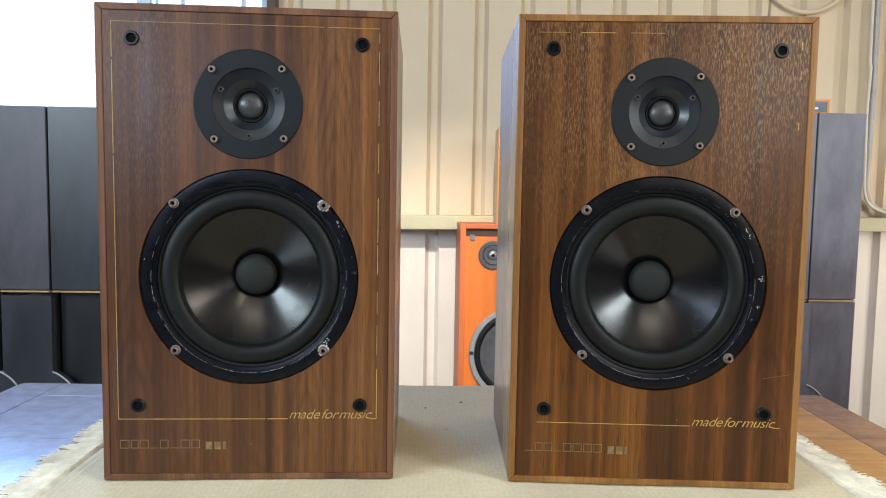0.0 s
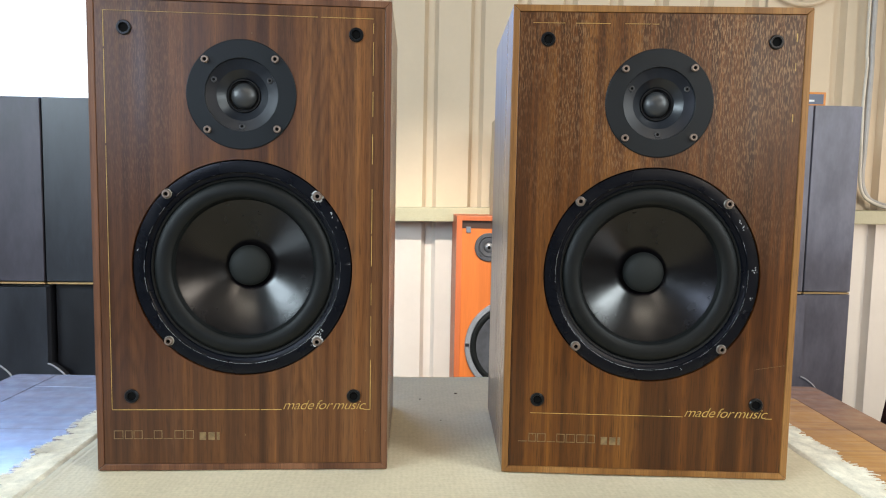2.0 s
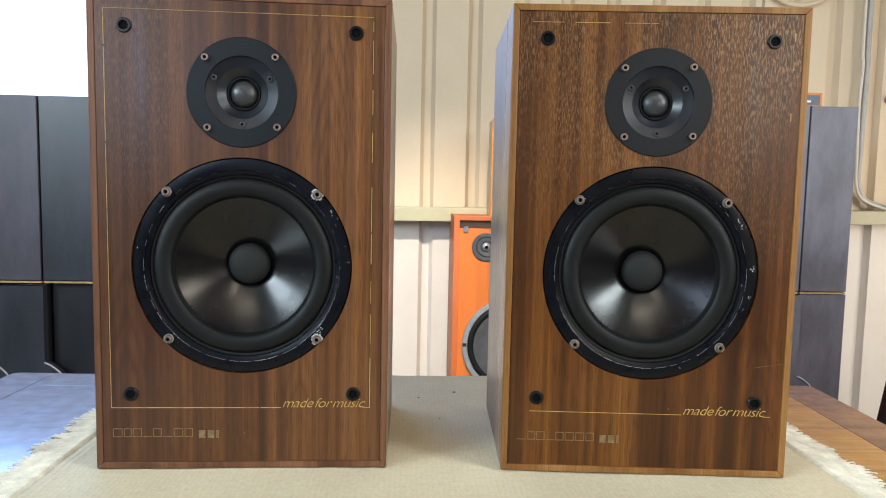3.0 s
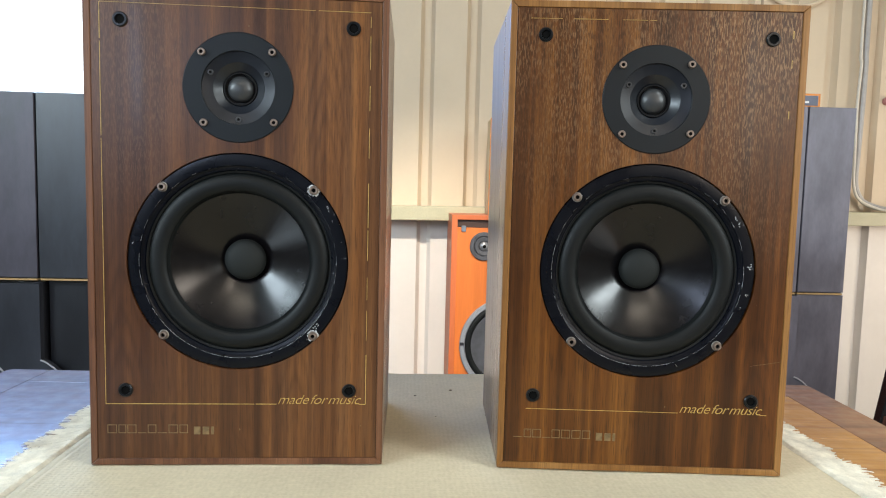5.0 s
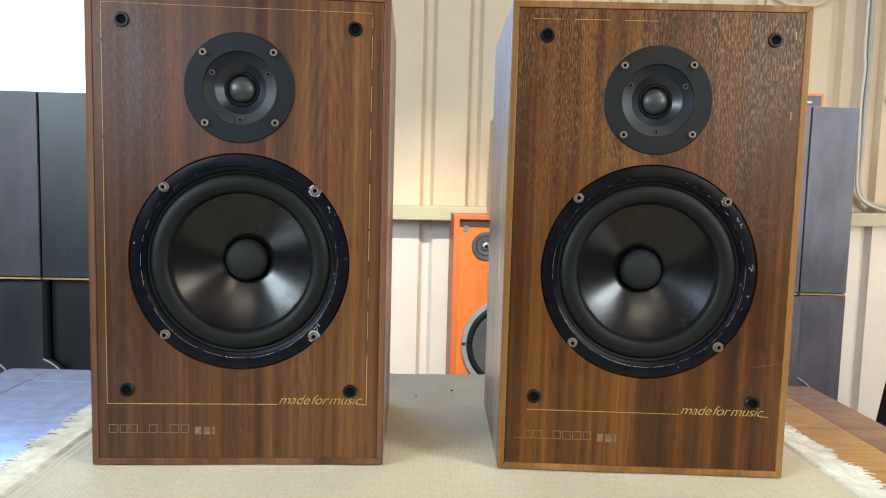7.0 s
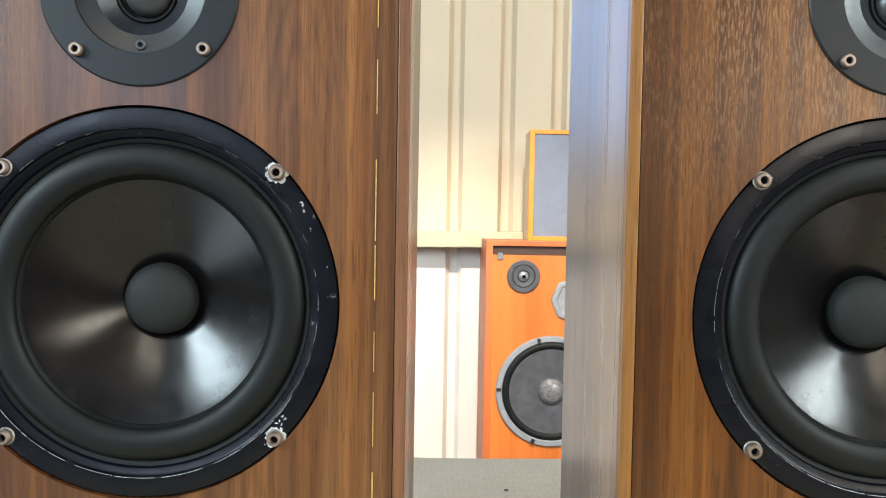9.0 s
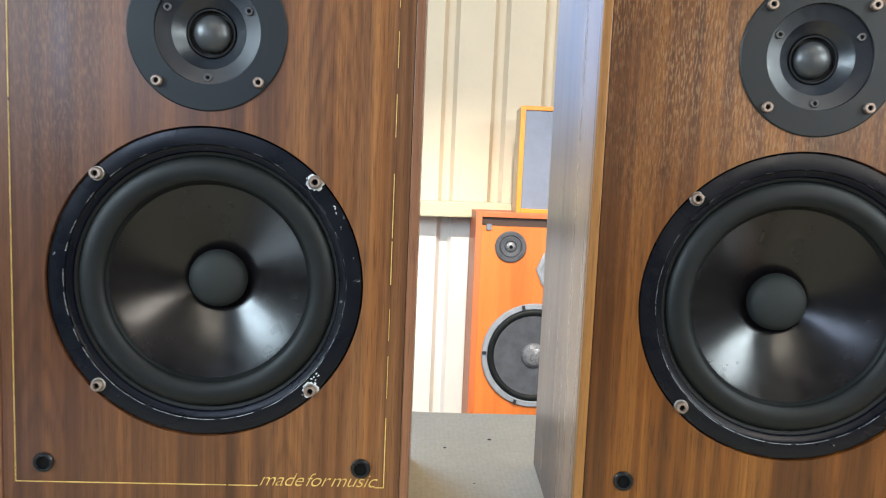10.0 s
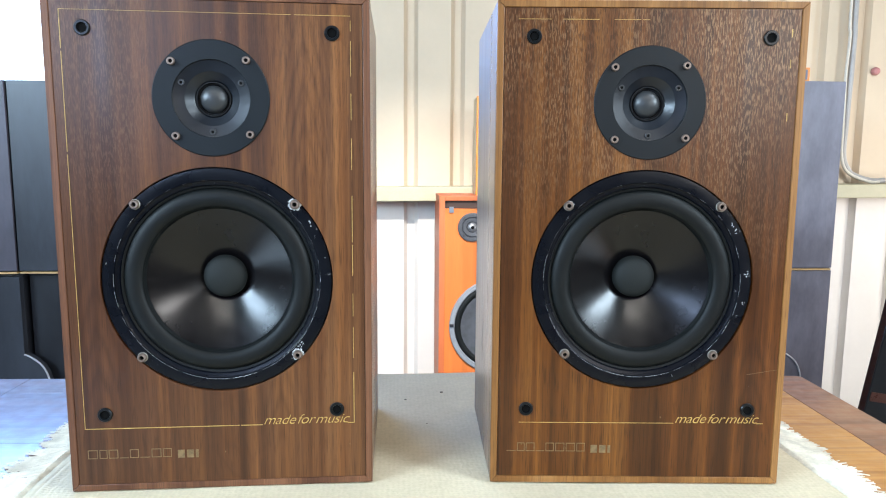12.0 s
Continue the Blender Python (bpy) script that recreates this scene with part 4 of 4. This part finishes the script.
part("cap", lathe([(0.020, 0.0055), (0.015, 0.001), (0, -0.002)], 0.064, 0.621, seg=32), GREY_CONE, md)
WFZ = 0.340
wf = part("woofer", lathe([(0.170, 0.0059), (0.170, -0.001), (0.167, -0.004), (0.154, -0.004), (0.150, 0.002)], 0.0, WFZ, seg=96), GREY_FRAME, osp, "grey cast woofer frame")
part("surround", lathe([(0.151, 0.001)] + [(0.141 + 0.010 * math.cos(math.pi * k / 8), 0.0015 - 0.006 * math.sin(math.pi * k / 8)) for k in range(9)] + [(0.129, 0.0025)], 0.0, WFZ, seg=96), RUBBER, wf)
part("cone", lathe([(0.131, 0.0020), (0.092, 0.0044), (0.040, 0.0057)], 0.0, WFZ, seg=96), GREY_CONE, wf, "charcoal paper cone")
part("dust_cap", lathe([(0.040, 0.0056), (0.037, -0.004), (0.027, -0.013), (0.012, -0.017), (0, -0.0178)], 0.0, WFZ, seg=48), SILVER, wf, "shiny dark silver dust cap")
for a in (105, 178, 250, 330, 30):
    part("frame_clip", box(-0.007, -0.006, -0.005, 0.007, 0.0, 0.005, 0.001), BLACK_DARK, wf).matrix_basis = Matrix.Translation((0.162 * math.cos(radians(a)), -0.003, WFZ + 0.162 * math.sin(radians(a)))) @ Matrix.Rotation(radians(-a), 4, "Y")

# small grey-fronted loudspeaker on top of it
ss = thing("small_loudspeaker", pose(0.3725, 1.712, OZ + OH, 0, 0, -1), "small orange-edged loudspeaker with grey cloth grille", "loudspeaker")
part("cabinet", box(-0.129, 0.014, 0, 0.129, 0.13, 0.339, 0.002), plain("pale_board", (0.52, 0.40, 0.24), 0.6), ss, "pale wooden cabinet")
for q in ((-0.130, 0, -0.1145, 0.340), (0.1145, 0, 0.130, 0.340), (-0.1144, 0.3265, 0.1144, 0.340), (-0.1144, 0, 0.1144, 0.0135)):
    part("edge_strip", box(q[0], 0, q[1], q[2], 0.0139, q[3], 0.0012), ORANGE_EDGE, ss)
part("grille", box(-0.114, 0.004, 0.014, 0.114, 0.0138, 0.326, 0.001), GRILLE_CLOTH, ss, "blue-grey cloth grille")


def stack_cabinet(name, where, w, d, h, label, group, flare=None, board=True, face=None, skin=None):
    """A narrow black cabinet; some have a raised front board that flares out on both sides at the foot, its edge
    highlight drawn as a pale tube.
    """
    ob = thing(name, where, label, "loudspeaker", group)
    part("body", box(-w / 2, 0, 0, w / 2, d, h, 0.004), skin or BLACK_DARK, ob, "black painted body")
    if flare:
        xr, zf = flare
        drop = [(0.0, 0.0), (0.014, 0.006), (0.030, 0.017), (0.046, 0.032), (0.058, 0.054), (0.066, 0.085), (0.068, 0.12)]
        right = [(xr + a, zf - b) for a, b in drop] + [(xr + 0.068, 0.012)]
        left = [(-x, z) for x, z in reversed(right)]
        part("front_board", prism(left + [(-xr, h - 0.004), (xr, h - 0.004)] + right, -0.022, -0.0005), face or BLACK_VINYL, ob, "dark blue-grey front board")
        for side in (-1, 1):
            part("edge_highlight", tube([(side * (xr + a), -0.0235, zf - b) for a, b in drop], 0.0026, 8), EDGE_GLINT, ob, "pale grey line that draws the highlight on the curved edge")
    else:
        part("front_panel", box(-w / 2 + 0.0006, -0.006, 0.003, w / 2 - 0.0006, -0.0005, h - 0.001, 0.0012), face or BLACK_VINYL, ob, "dull blue-black vinyl face")
    if board:
        part("base_strip", box(-w / 2 + 0.002, -0.004, -0.005, w / 2 - 0.002, d - 0.01, -0.0003), RAW_EDGE, ob, "bare tan board edge")
    return ob


LY, RY = 1.30, 1.40
LZ, RZ = 0.7225, 0.7080
BLACKS = "stack of black loudspeakers"
stack_cabinet("black_loudspeaker", pose(-1.300, LY + 0.022, 0.0, 0, 0, -0.6), 0.138, 0.26, LZ - 0.011, "tall narrow black loudspeaker with a flared front board", BLACKS, (0.062, 0.488), False, BLACK_MID)
stack_cabinet("black_loudspeaker", pose(-1.1535, LY + 0.022, 0.0), 0.138, 0.26, LZ - 0.011, "tall narrow black loudspeaker with a flared front board", BLACKS, (0.070, 0.486), False, BLACK_MID)
stack_cabinet("black_loudspeaker", pose(-1.002, LY + 0.046, 0.0), 0.150, 0.26, LZ - 0.006, "tall plain black loudspeaker cabinet with dull face", BLACKS, None, False, BLACK_DARK)
stack_cabinet("black_loudspeaker", pose(-1.2985, LY, LZ, 0, 0, -1.5), 0.142, 0.26, 0.521, "blue-black vinyl loudspeaker cabinet stacked on another", BLACKS)
stack_cabinet("black_loudspeaker", pose(-1.1535, LY, LZ), 0.140, 0.26, 0.5225, "blue-black vinyl loudspeaker cabinet stacked on another", BLACKS)
stack_cabinet("black_loudspeaker", pose(-1.0055, LY + 0.004, LZ), 0.150, 0.26, 0.5230, "darker black loudspeaker cabinet stacked on another", BLACKS, None, True, BLACK_MID)
stack_cabinet("black_loudspeaker", pose(1.113, RY + 0.012, 0.0), 0.148, 0.26, RZ - 0.006, "tall black loudspeaker with flared front board, coloured paler for the light on it", BLACKS, (0.084, 0.438), False, LIT_VINYL, LIT_VINYL)
stack_cabinet("black_loudspeaker", pose(1.2700, RY + 0.006, 0.0), 0.152, 0.26, RZ - 0.006, "tall plain black loudspeaker cabinet, coloured paler for the light on it", BLACKS, None, False, LIT_VINYL, LIT_VINYL)
stack_cabinet("black_loudspeaker", pose(1.111, RY - 0.004, RZ), 0.148, 0.26, 0.5790, "black vinyl loudspeaker cabinet stacked on another, coloured paler for the light on it", BLACKS, None, True, LIT_VINYL, LIT_VINYL)
stack_cabinet("black_loudspeaker", pose(1.2665, RY, RZ), 0.150, 0.26, 0.5800, "black vinyl loudspeaker cabinet stacked on another, coloured paler for the light on it", BLACKS, None, True, LIT_VINYL, LIT_VINYL)

# little orange box on the right-hand stack
tb = thing("small_box", pose(1.1845, RY + 0.012, RZ + 0.5800), "small orange-edged box with grey front and white label", "box")
part("body", box(-0.05, 0, 0, 0.05, 0.05, 0.042, 0.002), ORANGE_EDGE, tb)
part("front", box(-0.043, -0.0015, 0.005, 0.041, -0.0002, 0.035), GRILLE_CLOTH, tb)
part("label", box(-0.02, -0.0022, 0.012, 0.012, -0.0016, 0.018), LABEL_WHITE, tb, "white bar of lettering")

# cables on the back wall
Y = WALL - 0.03
solid("grey_cable", tube([(1.742, Y, 2.6), (1.744, Y, 1.67), (1.747, Y, 1.54), (1.746, Y, 1.39), (1.742, Y, 1.194), (1.740, Y, 1.083), (1.757, Y, 1.027), (1.790, Y, 0.994), (1.852, Y - 0.02, 0.972), (1.90, Y - 0.03, 0.974)], 0.011), CABLE_GREY, "thick grey cable hanging down the cream wall", "cable")
Y -= 0.015
solid("white_cable", tube([(1.712, Y, 2.6), (1.714, Y, 1.66), (1.720, Y, 1.537), (1.715, Y, 1.388), (1.7176, Y, 1.28), (1.720, Y, 1.17), (1.723, Y, 1.083), (1.737, Y, 1.027), (1.773, Y, 0.994), (1.8365, Y - 0.02, 0.968), (1.87, Y - 0.03, 0.969)], 0.006), CABLE_WHITE, "thin white cable beside the grey one", "cable")
loop = [(1.463 + 0.179 * math.cos(radians(a)), WALL - 0.02, 1.933 + 0.179 * math.sin(radians(a))) for a in range(-280, 80, 20)]
solid("coiled_cable", tube(loop, 0.009), WALL_PAINT, "loop of cream cable hung on the wall", "cable")
pk = thing("pink_ball", pose(1.862, WALL, 1.4025), "small round pink plastic ball fixed to the wall", "ball")
part("cap", lathe([(0.015, 0.0), (0.0165, -0.009), (0.013, -0.018), (0.006, -0.022), (0, -0.0225)], seg=28), PINK, pk)

# glossy black panel leaning by the wall
lp = thing("leaning_panel", pose(1.133, 1.0, 0.0, 0, 9.6, 0), "glossy black panel with a red-brown band, leaning beside the table", "panel")
part("panel", box(0.0, 0, 0.0, 0.45, 0.03, 1.0, 0.004), BLACK_GLOSS, lp)
part("band", box(0.004, -0.003, 0.425, 0.446, -0.0005, 0.450), RED_BROWN, lp, "red-brown band")
